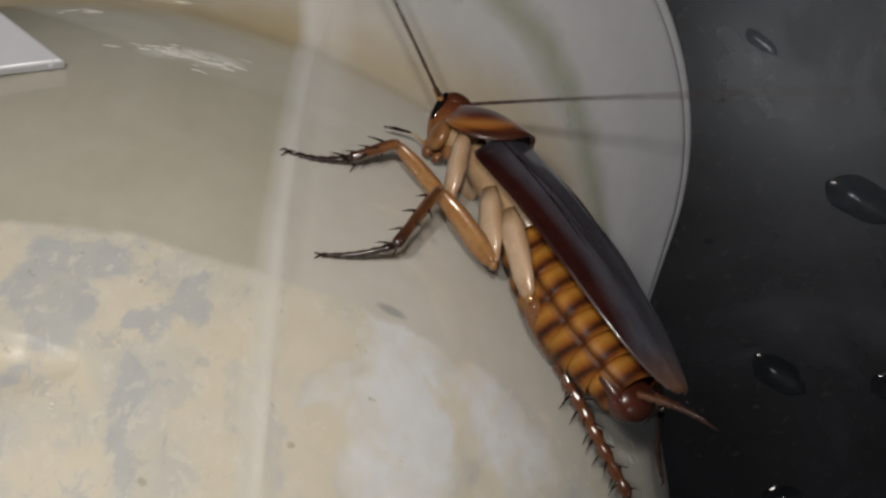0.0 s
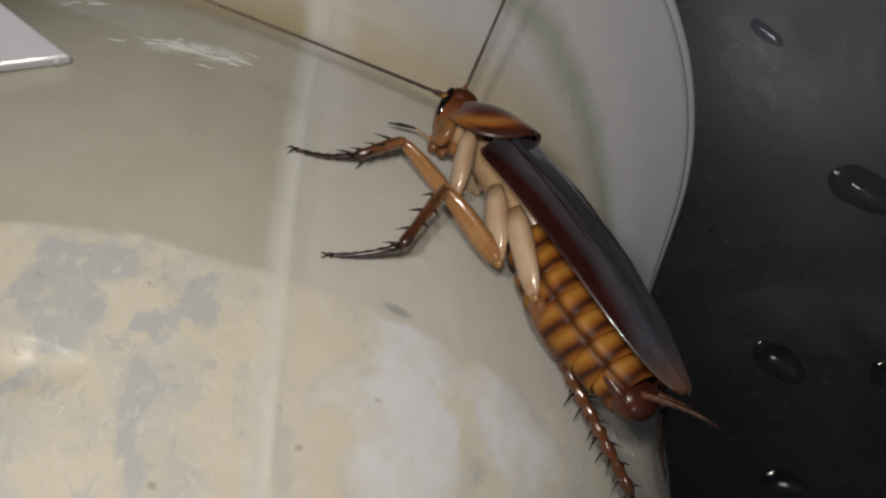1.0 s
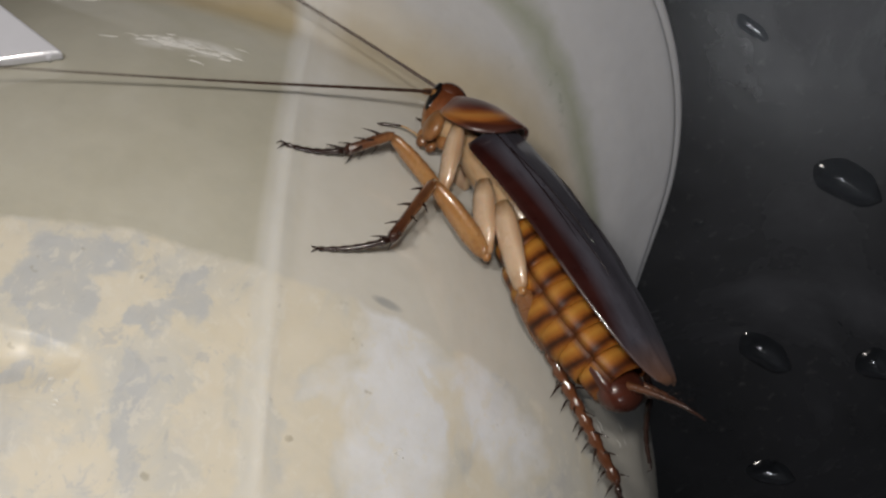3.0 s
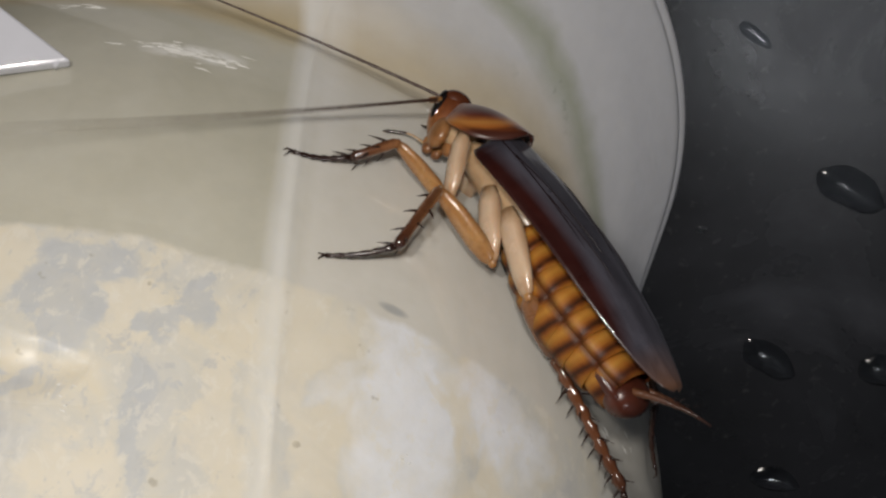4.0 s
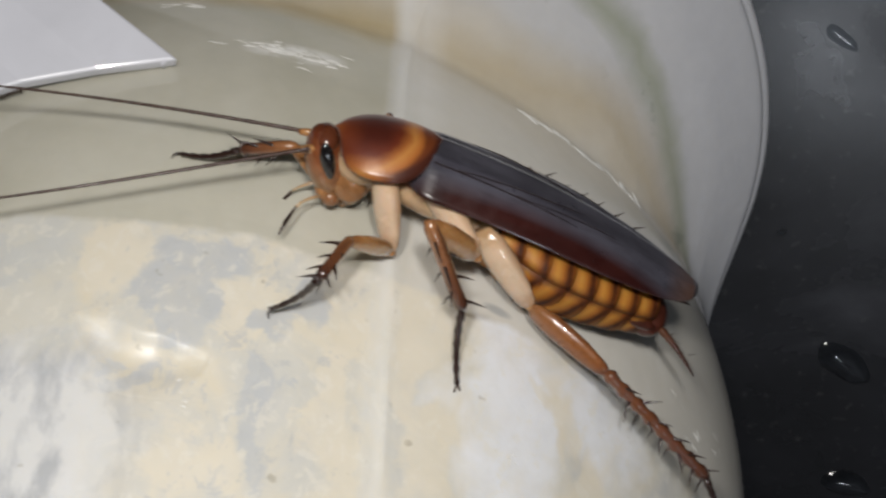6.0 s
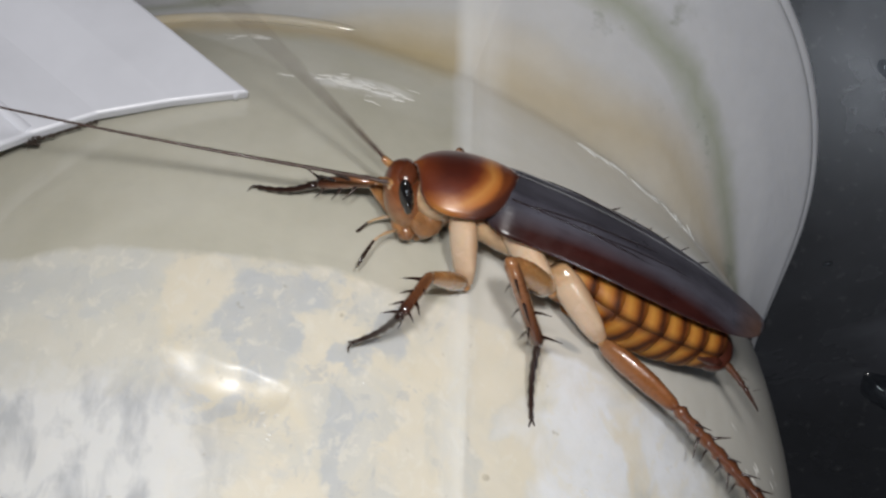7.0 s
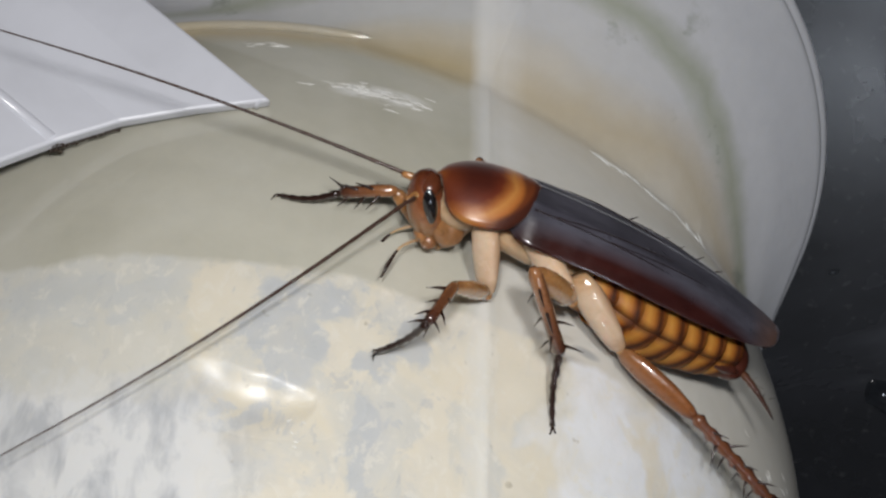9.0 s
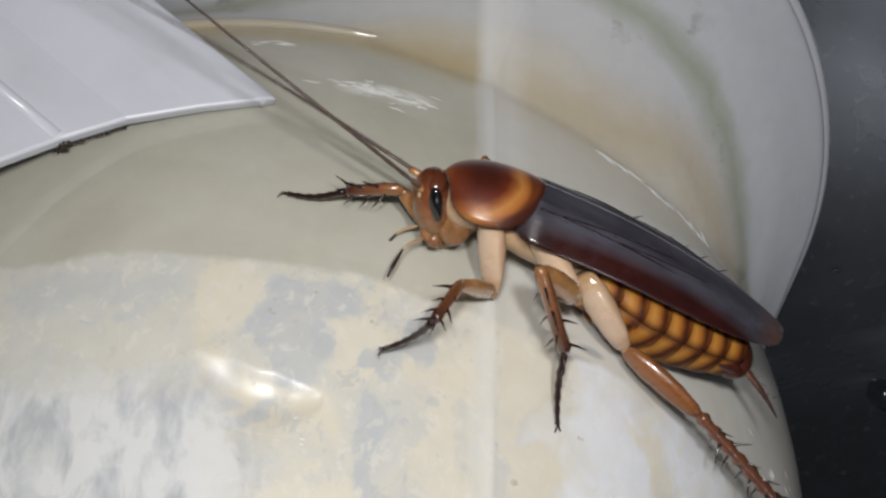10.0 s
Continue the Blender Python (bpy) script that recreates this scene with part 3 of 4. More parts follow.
def build_vessel():
    heights = [0.2 * i for i in range(22)] + [4.2 + 0.55 * i for i in range(1, 26)] + [18.5 + 1.23 * i for i in range(26)] + [50.4 + 0.16 * i for i in range(38)] + [56.9 + 1.2 * i for i in range(20)]
    heights = [h for h in heights if h <= TOP]
    turns = [radians(a) for a in [0.9 * i for i in range(60)] + [54 + 0.22 * i for i in range(91)] + [74.1 + 0.2 * i for i in range(71)] + [89.1 + 0.9 * i for i in range(302)] if a < 359.5]
    loops = [[vessel_point(q, h) for q in turns] for h in heights]
    last = heights[-1]
    for i in range(1, 7):
        a = i / 7 * math.pi / 2
        loops.append([(AXIS[0] + (body_radius(last) - 6 + 6 * math.cos(a)) * math.cos(q), AXIS[1] + (body_radius(last) - 6 + 6 * math.cos(a)) * math.sin(q), last + 4 * math.sin(a)) for q in turns])
    root = tagged(new("plastic_tub"), "milky plastic tub with powder residue, standing on black floor", "tub")
    root.location = (AXIS[0] * K, AXIS[1] * K, 0)
    here = Matrix.Translation((-AXIS[0] * K, -AXIS[1] * K, 0))
    me = rings("body", loops)
    me.transform(here)
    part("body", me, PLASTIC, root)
    # ring at the foot of the wall
    def bead(name, label, centre, radius, h, thick, t0, t1, sag=0.0):
        path = []
        for i in range(161):
            q = radians(t0 + (t1 - t0) * i / 160)
            wob = 0.12 * noise.noise((q * 9, h, 0.5))
            path.append((centre[0] + (radius + wob) * math.cos(q), centre[1] + (radius + wob) * math.sin(q), h + sag * math.sin((q - radians(t0)) * 2) + wob))
        me = tube(name, path, [thick * (0.15 + 0.85 * min(1, min(i, 160 - i) / 14)) for i in range(161)], 14)
        me.transform(here)
        part(name, me, PLASTIC, root, label)
    bead("foot_ring", "raised ring at the foot of the wall", AXIS, 51.75, 14.4, 0.42, 76, 124)
    # fine scratches in the wall, whitened to paint in its streak and crease highlights
    rng = random.Random(11)
    marks = [(77.0, 24.6, 4.6, 1.2, 52, 1.1), (88.5, 18.6, 3.0, 0.8, 6, 1.6), (77.0, 55.0, 2.2, 1.0, 6, 0.35), (29.5, 38.6, 5.5, 2.2, 9, 1.3), (24.5, 35.5, 1.0, 2.0, 3, 1.6), (50.0, 51.5, 1.2, 0.8, 4, 0.4)]
    marks += [(54.5 - 2.2 * i, 17.9 - 0.42 * i, 0.9, 0.30, 5, 2.0 - 0.1 * i) for i in range(8)]
    for q0, h0, wide, tall, count, long_ in marks:
        for k_ in range(count):
            q1, h1 = q0 + rng.gauss(0, wide / 2), h0 + rng.gauss(0, tall / 2)
            size, lean = long_ * rng.uniform(0.4, 1.2), rng.uniform(-0.25, 0.25)
            path = []
            for i in range(7):
                u_ = i / 6 - 0.5
                path.append(vessel_point(radians(q1 - u_ * size / 48 * 57), h1 + lean * u_ * size + 0.15 * noise.noise((u_ * 4, k_, h0)), -0.01))
            girth = rng.uniform(0.025, 0.085) * (1.7 if 30 < q0 < 60 and h0 < 20 else 1)
            me = tube("scratch_glint", path, [girth * math.sin(math.pi * (0.06 + 0.88 * i / 6)) for i in range(7)], 8)
            me.transform(here)
            part("scratch_glint", me, SCRATCH_GLINT, root)
    return root


build_vessel()


# ---- the white plate that leans on the tub ----
def build_plate():
    near = [Vector(p) for p in ((-25.9, -29.4, 29.6), (-31.0, -29.45, 31.45), (-36.0, -29.85, 33.15), (-40.0, -30.45, 35.6), (-46.0, -31.5, 40.3), (-54.0, -34.4, 47.0))]
    way = Vector((-9.2, 5.8, -4.0)).normalized()
    grid = []
    for i in range(9):
        grid.append([p + way * (i * 7.4) for p in near])
    me = sheet("plastic_plate", grid, 1.1)
    ob = tagged(part("plastic_plate", me, WHITE), "bent white plastic plate leaning on the tub", "plate")
    for p in me.polygons:
        p.use_smooth = False
    for name, at, thick in (("rim", near[0] + Vector((-0.45, -0.1, 0.2)), 0.62), ("ridge", near[3] + Vector((0.0, 0.25, 0.1)), 0.55)):
        part(name, tube(name, [at + way * (0.3 + i * 7.3) for i in range(9)], [thick] * 9, 14, 0.9), WHITE, ob, "rounded white edge")
    mod = ob.modifiers.new("edge", "BEVEL")
    mod.width, mod.segments, mod.limit_method, mod.angle_limit = 0.22 * K, 2, "ANGLE", radians(50)
    return ob


build_plate()


def build_grime():
    rng, verts, faces = random.Random(5), [], []
    for i in range(150):
        u_ = i / 110 if i < 110 else 0.0
        c = Vector((-40.1 + 4.0 * u_, -30.80 + 0.55 * u_, 35.45 - 2.45 * u_)) + Vector([rng.gauss(0, 0.05 if i < 110 else 0.33) for _ in range(3)])
        r = rng.uniform(0.03, 0.10) if i < 110 else rng.uniform(0.05, 0.17)
        base = len(verts)
        for d in ((1, 0, 0), (-1, 0, 0), (0, 1, 0), (0, -1, 0), (0, 0, 1), (0, 0, -1)):
            verts.append((c + Vector(d) * r * rng.uniform(0.6, 1.6)) * K)
        faces += [tuple(base + k_ for k_ in f_) for f_ in ((0, 2, 4), (2, 1, 4), (1, 3, 4), (3, 0, 4), (2, 0, 5), (1, 2, 5), (3, 1, 5), (0, 3, 5))]
    return tagged(part("grime", mesh_of("grime", verts, faces), DIRT), "dark dried grime along the white plate's edge", "dirt", "", "stuff")


build_grime()


# ---- water drops ----
def build_drop(x, y, length, width, high, turn):
    loops = []
    for i in range(15):
        a = math.pi / 2 * (1 - i / 14.5)
        loop = []
        for j in range(30):
            q = 2 * math.pi * j / 30
            edge = 1 + 0.16 * noise.noise((math.cos(q) * 1.3 + x, math.sin(q) * 1.3 + y, 0.3))
            ux, uy = math.cos(q) * math.sin(a), math.sin(q) * math.sin(a)
            loop.append((ux * edge * length / 2, uy * edge * (1 - 0.2 * ux) * width / 2, high * math.cos(a) ** 2 * (1 + ux * ux)))
        loops.append(loop)
    me = rings("water_drop", loops, K, False)
    ob = part("water_drop", me, WATER)
    ob.matrix_world = pose(x * K, y * K, 0.01 * high * K, 0, 0, turn)
    return tagged(ob, "clear water drop on the black floor", "water drop", "drops on the floor")


for row in ((36.9, -75.0, 7.4, 3.6, 0.80, -38), (42.4, -53.9, 8.6, 4.2, 0.90, -32), (39.6, -91.8, 6.2, 3.4, 0.75, -18), (49.3, -76.5, 5.4, 3.6, 0.78, -40), (39.5, -30.5, 6.0, 1.6, 0.16, -8), (30.5, -37.5, 4.0, 1.4, 0.12, -35), (27.6, -58.5, 1.2, 0.7, 0.12, 10)):
    build_drop(*row)


# ---- the cockroach ----
def wing_point(side, s, v):
    x = 7.8 - 21.5 * s
    w = 3.3 + 0.8 * math.sin(min(1, s * 1.7) * math.pi / 2) - 0.5 * s
    end = math.sqrt(max(0.004, 1 - max(0.0, (s - 0.45) / 0.555) ** 2.6))
    w *= end * math.sqrt(1 - 0.75 * max(0.0, 1 - s / 0.07) ** 2)
    top = 1.95 - 0.75 * s - 0.9 * s * s + 0.75 * math.sin(math.pi * s) ** 0.8
    y = (-0.9 if side > 0 else -0.2) * (1 - v) * min(1, end * 1.3) + w * v
    z = top - 0.22 * v * v - 1.75 * max(0.0, v - 0.58) / 0.42 * (1 - 0.4 * s) * end - 0.16 * math.exp(-((v - 0.60) / 0.045) ** 2) * (1 - s)
    z += (0.10 if side > 0 else 0.0) + 0.025 * noise.noise((x * 0.6, v * 5, 2.0))
    return (x, side * y, z)


def build_wing(side):
    return sheet("wing", [[wing_point(side, i / 40, j / 20) for j in range(21)] for i in range(41)], 0.075)


def build_veins(side, wing):
    for s0, s1, v0, v1, girth in ((0.05, 0.52, 0.62, 0.64, 0.06), (0.12, 0.55, 0.60, 0.34, 0.045), (0.30, 0.66, 0.61, 0.50, 0.035)):
        path = []
        for i in range(19):
            u_ = i / 18
            p = wing_point(side, s0 + (s1 - s0) * u_, v0 + (v1 - v0) * u_ ** 1.4)
            path.append((p[0], p[1], p[2] + 0.055))
        part("vein", tube("vein", path, [girth * min(1, 4 * (1 - i / 18) + 0.1) for i in range(19)], 6), VEIN, wing)


def build_pronotum():
    grid = []
    for i in range(25):
        u = -1 + 2 * i / 24
        row = []
        half = 3.25 * math.sqrt(max(0.0, 1 - abs(u) ** 2.5)) + 0.12
        for j in range(25):
            v = -1 + 2 * j / 24
            x = 9.5 + 3.05 * u - v * v * (0.165 + 0.385 * u)
            z = 2.05 - 1.85 * abs(v) ** 2.3 * (half / 3.4) - 0.75 * max(0, u) ** 2 - 0.15 * u * u - 0.64 * u
            row.append((x, half * v, z))
        grid.append(row)
    return sheet("pronotum", grid, 0.14)


def build_plate_of(name, x0, x1, w0, w1, low, deep, upper):
    """One bowed abdomen plate, upper (tergite) or lower (sternite)."""
    grid = []
    for i in range(7):
        u = i / 6
        x, w = x0 + (x1 - x0) * u, w0 + (w1 - w0) * u
        swell = 0.09 * math.sin(math.pi * u)
        row = []
        for j in range(19):
            a = math.pi * (0.004 + 0.992 * j / 18)
            z = low + (-0.12 + (deep * 0.5 + swell) * math.sin(a) ** 0.8 if upper else 0.12 - (deep + swell) * math.sin(a) ** 0.8)
            row.append((x, (w + swell) * math.cos(a), z))
        grid.append(row)
    return sheet(name, grid, 0.1)


def spine_mesh():
    return tube("spine", [(0, 0, -0.02), (0, 0, 0.14), (0.02, 0, 0.22), (0.06, 0, 0.55), (0.18, 0, 1.0)], [0.13, 0.13, 0.075, 0.05, 0.010], 7)


def spine_at(me, parent, x, angle, lean, size, mat=None):
    ob = part("spine", me, DARK, parent)
    ob.matrix_basis = Matrix.Translation((x * K, 0, 0)) @ Matrix.Rotation(radians(angle), 4, "X") @ Matrix.Rotation(radians(lean), 4, "Y") @ Matrix.Diagonal((size, size, size, 1))
    return ob


CERCI, FACE = {}, []


def build_cockroach():
    root = tagged(new("cockroach"), "glossy reddish-brown cockroach clinging to the plastic tub", "cockroach")
    root.scale = (1.06, 1.06, 1.06)
    thorax = ball("thorax", (4.6, 0, -0.9), (5.3, 1.85, 1.6))
    part("thorax", thorax, SKIN, root)
    core = []
    for i in range(21):
        u_ = i / 20
        half = 2.25 * math.sin(math.pi * min(1, 0.25 + 0.75 * (1 - u_) ** 0.75)) ** 0.6 + 0.2
        core.append([(2.2 - 14.2 * u_, half * math.cos(a), -1.75 - 1.0 * u_ + (1.2 if math.sin(a) > 0 else 1.75) * (1 - 0.5 * u_ * u_) * math.sin(a)) for a in [2 * math.pi * j / 24 for j in range(24)]])
    part("abdomen", rings("abdomen", core), CORE, root)
    widths = [2.2, 2.75, 3.35, 3.35, 3.2, 2.9, 2.45, 1.8]
    deeps = [2.75, 3.2, 3.45, 3.5, 3.35, 3.05, 2.6, 2.0]
    for i in range(7):
        x0, x1 = 0.95 - 1.75 * i, -1.0 - 1.75 * i
        low = -1.3 - 0.13 * i
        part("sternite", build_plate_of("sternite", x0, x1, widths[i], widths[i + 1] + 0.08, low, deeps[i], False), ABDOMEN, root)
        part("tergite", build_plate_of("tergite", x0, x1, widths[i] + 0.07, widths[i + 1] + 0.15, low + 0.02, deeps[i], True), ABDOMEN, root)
    part("tail_plate", ball("tail_plate", (-11.75, 0, -2.95), (1.5, 2.05, 1.45)), CORE, root, "dark brown tail plate")
    for side in (1, -1):
        path = [(0.34 * i, 0, -0.010 * i * i * 0.34) for i in range(17)]
        CERCI[side] = part("cercus", tube("cercus", path, [0.31 * min(1, 0.45 + 0.18 * i) * (1 - (i / 17) ** 1.6) * (1.0 if i % 2 else 0.8) + 0.025 for i in range(17)], 9), TAIL, root, "dark jointed tail feeler")
        for i in range(7):
            part("bristle", tube("bristle", [(0, 0, 0), (-0.5, 0, 0.5)], [0.03, 0.008], 5), DARK, CERCI[side]).matrix_basis = Matrix.Translation(((1.0 + 0.5 * i) * K, 0, 0)) @ Matrix.Rotation(radians(150 + 83 * i), 4, "X") @ Matrix.Rotation(radians(85), 4, "Y")
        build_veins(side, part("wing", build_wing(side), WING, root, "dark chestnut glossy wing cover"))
    FACE.append(part("pronotum", build_pronotum(), PRONOTUM, root, "amber shield with chestnut blotches"))
    # the head hangs down below the shield
    tilt = Matrix.Rotation(radians(33), 3, "Y")
    face = part("head", ball("head", (12.15, 0, -1.35), (1.25, 1.5, 2.4), tilt, lambda v: Vector((v.x, v.y * (1 - 0.28 * max(0, -v.z)), v.z)), 18, 24), HEAD, root)
    part("crest", ball("crest", (12.75, 0, 0.0), (0.82, 1.25, 0.85), tilt), CREST, face, "dark brown crest of the head")
    for side in (1, -1):
        part("eye", ball("eye", (12.3, side * 1.2, -0.75), (0.48, 0.40, 1.25), tilt), EYE, face, "black kidney-shaped eye")
        part("socket", ball("socket", (13.25, side * 0.72, -0.75), (0.30, 0.30, 0.36), tilt), SKIN, face, "pale antenna socket")
        part("cheek", ball("cheek", (10.3, side * 0.62, -2.0), (1.05, 0.62, 1.25), tilt), CHEEK, face)
        part("mandible", ball("mandible", (10.85, side * 0.40, -3.55), (0.55, 0.40, 0.5)), HEAD, face)
    part("labrum", ball("labrum", (11.5, 0, -3.25), (0.5, 0.8, 0.75), tilt), CHEEK, face, "orange-brown upper lip")
    FACE.insert(0, face)
    part("neck", ball("neck", (10.2, 0, -0.9), (1.8, 1.7, 1.4)), SKIN, root)
    return root


ROACH = build_cockroach()

# joints from hip to claw in the body's space: at first (a) and after the turn (b)
LEGS = {
    "front_left": (((8.75, 2.2, -0.37), (5.38, 3.5, -3.8), (9.83, 6.71, -2.7), (10.39, 9.03, -5.15), (12.29, 12.9, -6.96)),
                   ((8.75, 2.0, -0.6), (6.4, 2.7, -4.5), (10.1, 6.35, -2.5), (11.35, 9.3, -3.6), (12.6, 8.4, -7.6))),
    "mid_left": (((3.9, 2.65, -1.17), (0.02, 3.57, -3.46), (5.42, 6.38, -2.13), (2.46, 10.94, -4.48), (4.28, 14.11, -7.6)),
                 ((5.6, 1.65, 0.0), (2.0, 3.9, -1.77), (6.8, 6.83, 0.9), (2.2, 7.13, -3.55), (0.49, 9.27, -7.51))),
    "hind_left": (((1.5, 3.0, -0.8), (-4.55, 4.1, -3.0), (-8.0, -2.1, -7.1), (-17.7, -4.15, -9.8), (-21.6, -5.2, -11.4)),
                  ((1.6, 3.0, -0.9), (-3.1, 3.5, -3.9), (-8.6, 6.81, -4.24), (-18.06, 9.02, -7.51), (-21.7, 10.5, -9.5))),
    "front_right": (((8.75, -1.6, -0.8), (7.6, -1.6, -4.8), (11.0, -4.0, -3.8), (10.0, -5.0, -6.2), (12.0, -6.0, -8.4)),
                    ((8.75, -1.6, -0.8), (9.6, -0.9, -4.8), (13.9, -1.6, -2.8), (16.7, -2.1, -4.8), (19.9, -3.0, -7.4))),
    "mid_right": (((5.0, -1.9, -1.2), (3.0, -2.8, -4.6), (6.0, -5.8, -3.6), (4.0, -7.0, -7.4), (3.0, -7.4, -11.0)),
                  ((5.0, -1.9, -1.2), (4.0, -3.6, -4.3), (8.04, -7.9, -1.45), (6.5, -8.2, -6.8), (5.5, -8.9, -11.0))),
    "hind_right": (((1.1, -2.4, -1.0), (-1.5, -3.4, -4.2), (-4.3, -11.1, 0.1), (-13.2, -9.5, -3.1), (-17.0, -9.5, -6.4)),
                   ((1.1, -2.4, -1.0), (-2.0, -2.9, -4.4), (-2.6, -8.6, -1.5), (-11.5, -6.9, -1.9), (-15.0, -7.0, -5.2))),
}
GIRTH = {"front": (1.0, 0.66, 0.43, 0.22), "mid": (1.1, 0.84, 0.48, 0.22), "hind": (1.05, 0.86, 0.50, 0.22)}


def lengths(joints):
    return [0.975 * (Vector(q) - Vector(p_)).length for p_, q in zip(joints, joints[1:])]


def build_legs():
    made, spine = {}, spine_mesh()
    for name, (a, b_) in LEGS.items():
        wide, size = GIRTH[name.split("_")[0]], lengths(b_)
        rng = random.Random(len(name) * 7 + ord(name[0]))
        c, f_, t_, s_ = wide
        L = size[0]
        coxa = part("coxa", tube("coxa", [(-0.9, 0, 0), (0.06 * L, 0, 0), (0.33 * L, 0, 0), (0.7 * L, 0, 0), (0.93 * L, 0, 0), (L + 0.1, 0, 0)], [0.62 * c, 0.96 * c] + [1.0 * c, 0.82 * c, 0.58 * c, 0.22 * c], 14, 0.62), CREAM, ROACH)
        part("trochanter", ball("trochanter", (L - 0.05, 0, 0.05), (0.42 * c, 0.28 * c, 0.34 * c), None, None, 8, 12), TAN, coxa)
        L = size[1]
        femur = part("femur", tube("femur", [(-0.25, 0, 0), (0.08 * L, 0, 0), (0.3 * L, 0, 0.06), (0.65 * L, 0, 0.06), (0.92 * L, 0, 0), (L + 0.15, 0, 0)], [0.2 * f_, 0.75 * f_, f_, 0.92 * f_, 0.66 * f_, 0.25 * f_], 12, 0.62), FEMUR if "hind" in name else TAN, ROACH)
        for i in range(5):
            spine_at(spine, femur, L * (0.35 + 0.13 * i), 180 + rng.uniform(-35, 35), 35, 0.6)
        L = size[2]
        if "hind" in name:
            steps = [i / 24 for i in range(25)]
            swell = [t_ * (0.72 + 0.36 * (i % 3 == 1) + 0.16 * (i % 3 == 2)) * (0.6 if i in (0, 24) else 1) for i in range(25)]
            tibia = part("tibia", tube("tibia", [(-0.2 + (L + 0.3) * e, 0, 0.05 * (i % 2)) for i, e in enumerate(steps)], swell, 10, 0.85), SHANK, ROACH)
        else:
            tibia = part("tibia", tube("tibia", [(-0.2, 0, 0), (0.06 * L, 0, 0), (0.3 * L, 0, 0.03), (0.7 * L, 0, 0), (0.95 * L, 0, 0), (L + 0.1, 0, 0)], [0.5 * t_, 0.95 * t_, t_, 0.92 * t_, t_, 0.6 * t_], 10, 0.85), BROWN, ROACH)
        count = 17 if "hind" in name else 10
        for i in range(count):
            spine_at(spine, tibia, L * (0.12 + 0.86 * i / (count - 1)), ((10, 180, 95) if "hind" in name else (80, 200, 320))[i % 3] + rng.uniform(-20, 20), rng.uniform(8, 28) if "hind" in name else rng.uniform(25, 45), rng.uniform(1.3, 1.75))
        L = size[3]
        path, rad = [], []
        for i in range(6):
            for e, k_ in ((0.02, 0.75), (0.13, 1.0)):
                u_ = (i + e * 6) / 6
                path.append((u_ * L, 0, -0.32 * math.sin(math.pi * min(1, u_))))
                rad.append(s_ * k_ * (1.25 - 0.09 * i))
        tarsus = part("tarsus", tube("tarsus", path, rad, 8), DARK, ROACH)
        for side in (1, -1):
            part("claw", tube("claw", [(L * 0.96, 0, 0), (L + 0.25, side * 0.2, 0.05), (L + 0.5, side * 0.32, -0.22)], [0.08, 0.06, 0.015], 6), DARK, tarsus)
        made[name] = (coxa, femur, tibia, tarsus)
    return made


LEG_PARTS = build_legs()


def build_antenna(side, bow):
    path, rad = [], []
    for i in range(60):
        s = i / 59
        path.append((34 * s, side * math.sin(math.pi * s), bow * (s - s * s)))
        rad.append((0.145 - 0.118 * s) * (1.0 if i % 2 else 0.86) * (1.5 if i < 2 else 1))
    return tube("antenna", path, rad, 7)


PALPS = {}
for side, name in ((1, "left"), (-1, "right")):
    PALPS[name] = part("palp", tube("palp", [(0, 0, 0), (0.7, 0, 0.28), (1.3, 0, 0.42), (1.8, 0, 0.42)], [0.10, 0.11, 0.08, 0.08], 8), SKIN, ROACH)
    part("palp_tip", tube("palp_tip", [(1.75, 0, 0.43), (2.0, 0, 0.38), (3.0, 0, 0.1), (3.8, 0, -0.2)], [0.07, 0.09, 0.14, 0.05], 8), DARK, PALPS[name], "dark palp tip")
ANTENNAE = {}
for side, name in ((1, "left"), (-1, "right")):
    ANTENNAE[name] = part("antenna", build_antenna(side, 2.2 if side > 0 else 1.4), FEELER, ROACH, "long thin brown antenna")
    part("scape", tube("scape", [(-0.2, 0, 0), (0.15, 0, 0), (0.6, 0, 0), (1.0, 0, 0), (1.15, 0, 0)], [0.12, 0.24, 0.25, 0.21, 0.1], 9), TAN, ANTENNAE[name], "tan first joint of the antenna")

LEFT_WAY = ((0, 0.76, 0.50, 0.41), (0.5, 0.80, 0.60, -0.03), (1, 0.72, 0.62, -0.31), (1.5, 0.62, 0.67, -0.40), (2, 0.67, 0.63, -0.36), (2.5, 0.72, 0.62, -0.30), (2.7, 0.39, 0.83, -0.35), (3.8, 0.27, 0.87, -0.47), (4, 0.15, 0.92, -0.41), (4.2, -0.19, 0.90, -0.35), (4.4, 0.53, 0.68, -0.51), (4.5, 0.60, 0.55, -0.58), (4.6, 0.77, 0.25, -0.59), (4.8, -0.04, 0.85, -0.53), (5, -0.21, 0.87, -0.45), (5.2, 0.39, 0.65, -0.65), (5.5, 0.57, 0.58, -0.58), (5.7, 0.80, 0.26, -0.50), (6.8, 0.91, 0.11, -0.40), (7, 0.96, -0.03, -0.26), (7.3, 0.84, 0.11, -0.53), (7.5, 0.88, 0.08, -0.46), (7.7, 0.84, 0.10, -0.53), (7.85, 0.40, 0.73, -0.55), (8, -0.54, 0.76, -0.38), (8.2, -0.46, 0.80, -0.39), (8.4, -0.42, 0.81, -0.41), (8.5, -0.01, 0.88, -0.48), (8.6, 0.16, 0.76, -0.63), (8.7, 0.24, 0.72, -0.65), (9, 0.61, 0.56, -0.56), (9.3, 0.58, 0.59, -0.56), (9.5, 0.62, 0.54, -0.57), (9.65, 0.80, 0.22, -0.53), (9.8, 0.99, -0.14, 0.0), (10, 0.95, -0.28, 0.14))
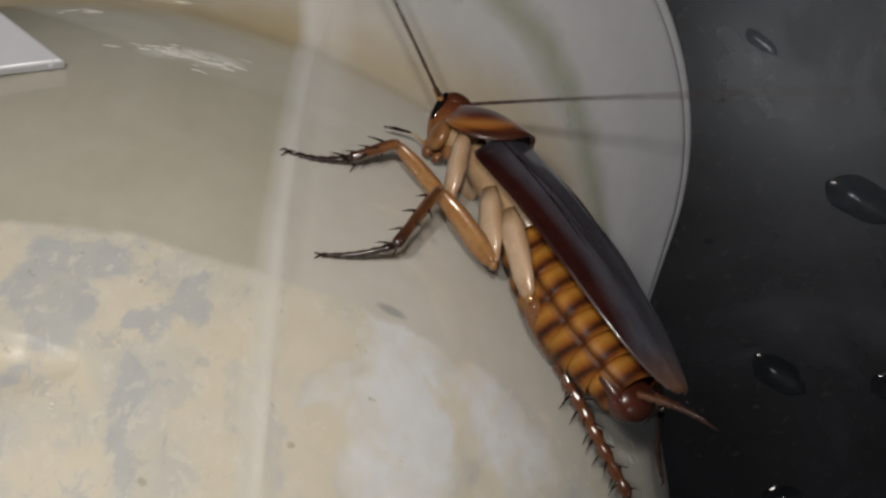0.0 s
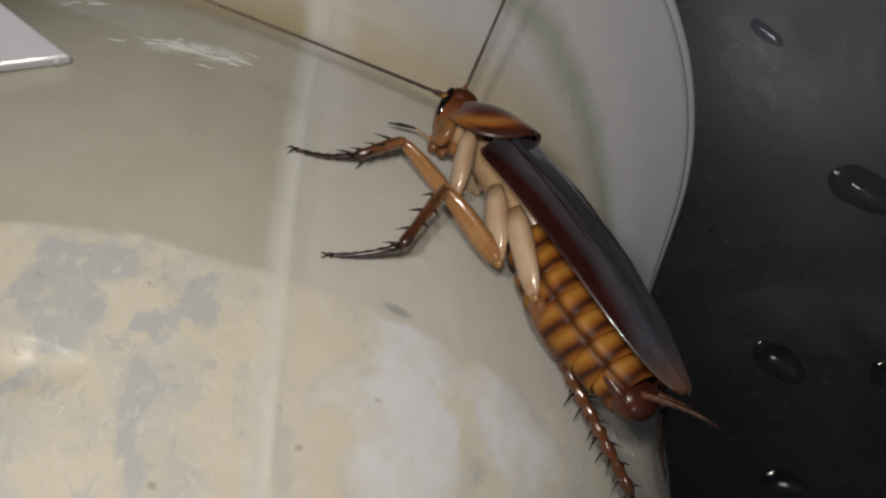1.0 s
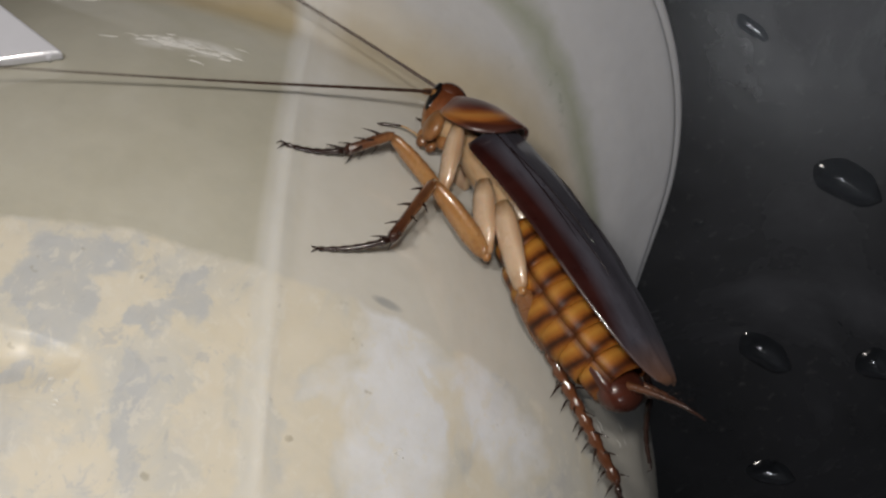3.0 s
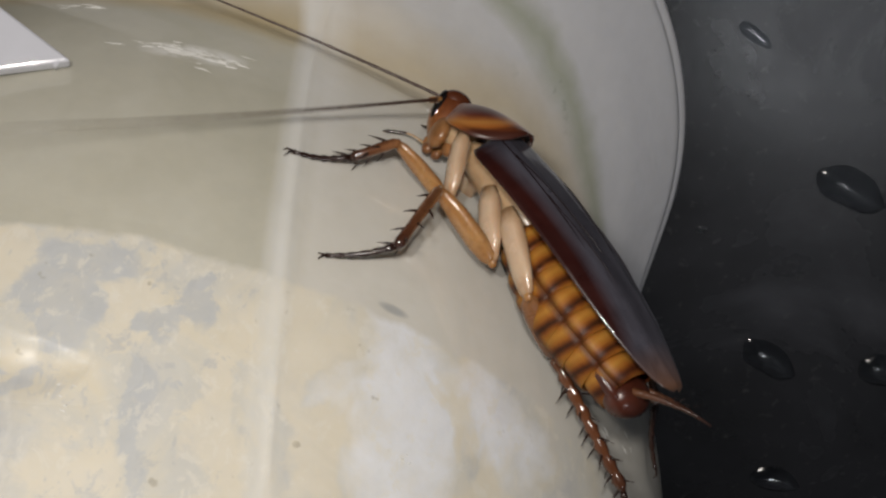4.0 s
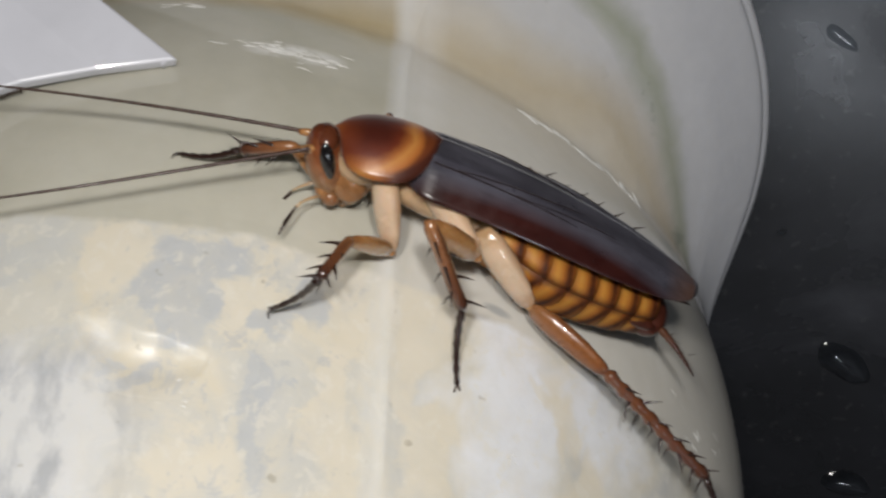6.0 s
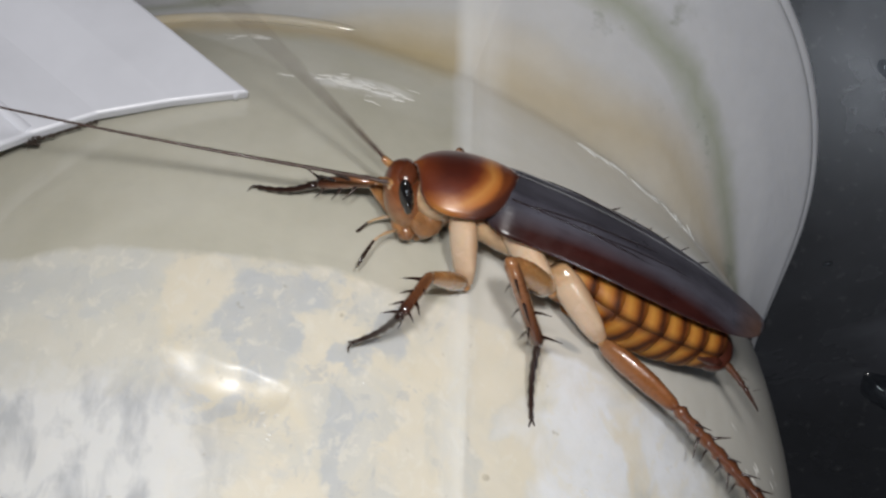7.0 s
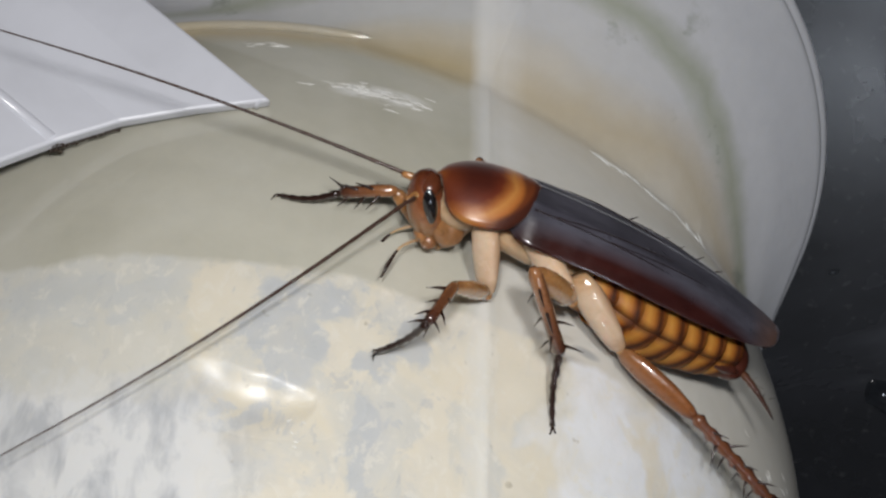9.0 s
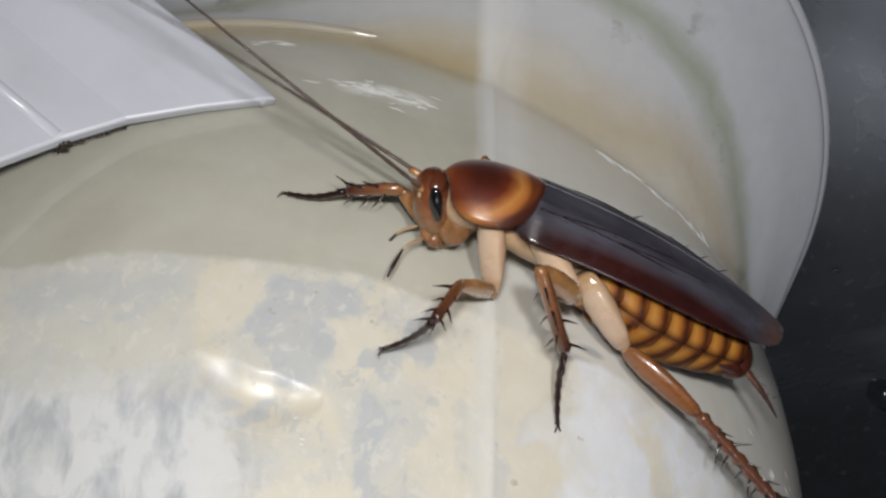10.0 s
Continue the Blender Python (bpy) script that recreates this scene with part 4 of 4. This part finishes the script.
RIGHT_WAY = ((0, -0.58, -0.46, 0.67), (0.5, -0.13, -0.33, 0.93), (1, 0.36, 0.03, 0.93), (1.5, 0.55, 0.23, 0.80), (2, -0.13, -0.30, 0.94), (2.5, 0.69, 0.36, 0.63), (2.7, 0.80, 0.59, 0.09), (3.8, 0.72, 0.62, -0.32), (4, 0.72, 0.62, -0.30), (4.2, 0.74, 0.59, -0.32), (4.4, 0.79, 0.38, -0.48), (4.5, 1.00, -0.06, -0.06), (4.6, 0.89, 0.23, -0.39), (4.8, 0.79, 0.21, -0.57), (5, 0.90, 0.08, -0.44), (5.2, 0.90, 0.07, -0.43), (5.5, 0.95, -0.03, -0.31), (5.7, 0.94, -0.01, -0.35), (6.8, 0.97, -0.12, -0.22), (7, 0.95, -0.11, 0.29), (7.3, 0.36, -0.36, 0.85), (7.4, -0.05, -0.72, 0.68), (7.5, -0.72, -0.60, -0.35), (7.6, 0.35, -0.90, -0.30), (7.7, 0.98, -0.20, 0.01), (8, 0.73, 0.36, -0.61), (8.2, 0.80, 0.21, -0.56), (8.5, 0.90, 0.07, -0.43), (8.7, 0.97, -0.02, -0.24), (9, 0.965, -0.14, -0.19), (9.3, 0.95, -0.10, -0.29), (9.5, 0.96, -0.16, -0.21), (9.8, 0.99, -0.14, -0.11), (10, 0.965, -0.24, -0.03))


# ---- what moves ----
def stand(origin, ahead, above):
    x = Vector(ahead).normalized()
    z = (Vector(above) - Vector(above).dot(x) * x).normalized()
    m = Matrix((x, z.cross(x), z)).transposed().to_4x4()
    m.translation = Vector(origin) * K
    return m


FIRST = stand((8.30, -40.587, 34.221), (-0.5334, 0.4530, -0.7143), (0.6308, 0.7757, 0.0210))
AFTER = stand((-1.891, -35.486, 40.591), (-0.8760, 0.4683, 0.1157), (0.4779, 0.8752, 0.0753))


def between(a, b_, w):
    m = a.to_quaternion().slerp(b_.to_quaternion(), w).to_matrix().to_4x4()
    m.translation = a.translation.lerp(b_.translation, w)
    return m


TUCK = {"front_left": ((8.75, 2.2, -0.37), (7.6, 2.2, -5.0), (6.6, 4.8, -0.8), (6.5, 5.0, -3.6), (6.96, 4.6, -7.2))}


def chain(name, w):
    a, b_ = LEGS[name]
    if name in TUCK:
        m = TUCK[name]
        a, b_, w = (a, m, w / 0.8) if w < 0.8 else (m, b_, (w - 0.8) / 0.2)
    p = Vector(a[0]).lerp(Vector(b_[0]), w)
    out = []
    for i, size in enumerate(lengths(LEGS[name][1])):
        da, db = Vector(a[i + 1]) - Vector(a[i]), Vector(b_[i + 1]) - Vector(b_[i])
        d = da.normalized().lerp(db.normalized(), w).normalized()
        out.append(stand(p, d, (0.05, 0.25 if "left" in name else -0.25, 1.0)))
        p = p + d * size
    return out


def nod(t):
    """How far the head has bowed: 0 at first, 1 after the turn."""
    return min(1.0, max(0.0, (t - 4.2) / 0.3))


def motions():
    centre = Matrix.Translation(Vector((12.1, 0, -1.35)) * K)
    walk(FACE[0], [(t, pose(-0.1 * K, 0, (0.3 - 0.75 * nod(t)) * K) @ centre @ pose(0, 0, 0, 0, 8 * (1 - nod(t)), -38 * (1 - nod(t))) @ centre.inverted()) for t in (0, 4.2, 4.35, 4.5, 10)])
    walk(FACE[1], [(t, pose(-0.5 * (1 - nod(t)) * K, 0, 1.25 * (1 - nod(t)) * K, 0, 5.5 * (1 - nod(t)), 0)) for t in (0, 4.2, 4.5, 10)])
    turn = ((0, 0), (4.13, 0), (4.2, 0.06), (4.3, 0.26), (4.4, 0.55), (4.5, 0.90), (4.6, 0.97), (4.7, 1), (10, 1))
    walk(ROACH, [(t, between(FIRST, AFTER, w)) for t, w in turn])
    step = ((0, 0), (4.1, 0), (4.2, 0.04), (4.3, 0.2), (4.4, 0.5), (4.5, 0.8), (4.6, 0.95), (4.7, 1), (10, 1))
    for name, pieces in LEG_PARTS.items():
        poses = [(t, chain(name, w)) for t, w in step]
        for i, ob in enumerate(pieces):
            walk(ob, [(t, ms[i]) for t, ms in poses])
    for name, side, ways in (("left", 1, LEFT_WAY), ("right", -1, RIGHT_WAY)):
        walk(ANTENNAE[name], [(t, stand((13.1, 0.8 * side, -0.1 - 0.75 * nod(t)), (x, y, z), (0.1, 0.2 * side, 1.0))) for t, x, y, z in ways])
    for side, tail_b in ((1, (-0.80, 0.25, -0.20)), (-1, (-0.85, -0.4, 0.05))):
        tail_a = (-0.72, -0.1, 0.62) if side > 0 else (-0.72, -0.3, 0.42)
        walk(CERCI[side], [(t, between(stand((-11.4, side * 1.1, -2.5), tail_a, (0.2, 0, 1.0)), stand((-11.4, side * 1.1, -2.5), tail_b, (0.2, 0, 1.0)), w)) for t, w in ((0, 0), (4.2, 0), (4.5, 1), (10, 1))])
    for name, side in (("left", 1), ("right", -1)):
        root_a, root_b = (11.3, 0.8 * side, -3.2), (11.5, 0.8 * side, -3.9)
        if side > 0:
            first, second, after = stand(root_a, (0.5, 0.75, -0.02), (0.6, 0.2, 0.9)), stand(root_a, (0.7, 0.55, -0.32), (0.7, 0.2, 0.8)), stand(root_b, (2.0, 3.2, -1.8), (1.0, 0, 0.3))
        else:
            first, second, after = stand(root_a, (0.7, -0.4, 0.2), (0, 0, 1.0)), stand(root_a, (0.8, -0.3, -0.1), (0, 0, 1.0)), stand(root_b, (2.0, 0.3, -4.0), (1.0, 0, 0.5))
        walk(PALPS[name], [(0, first), (1.6, between(first, second, 0.4)), (2.1, second), (4.2, second), (4.6, after), (7.2, between(after, second, 0.12)), (10, after)])


motions()
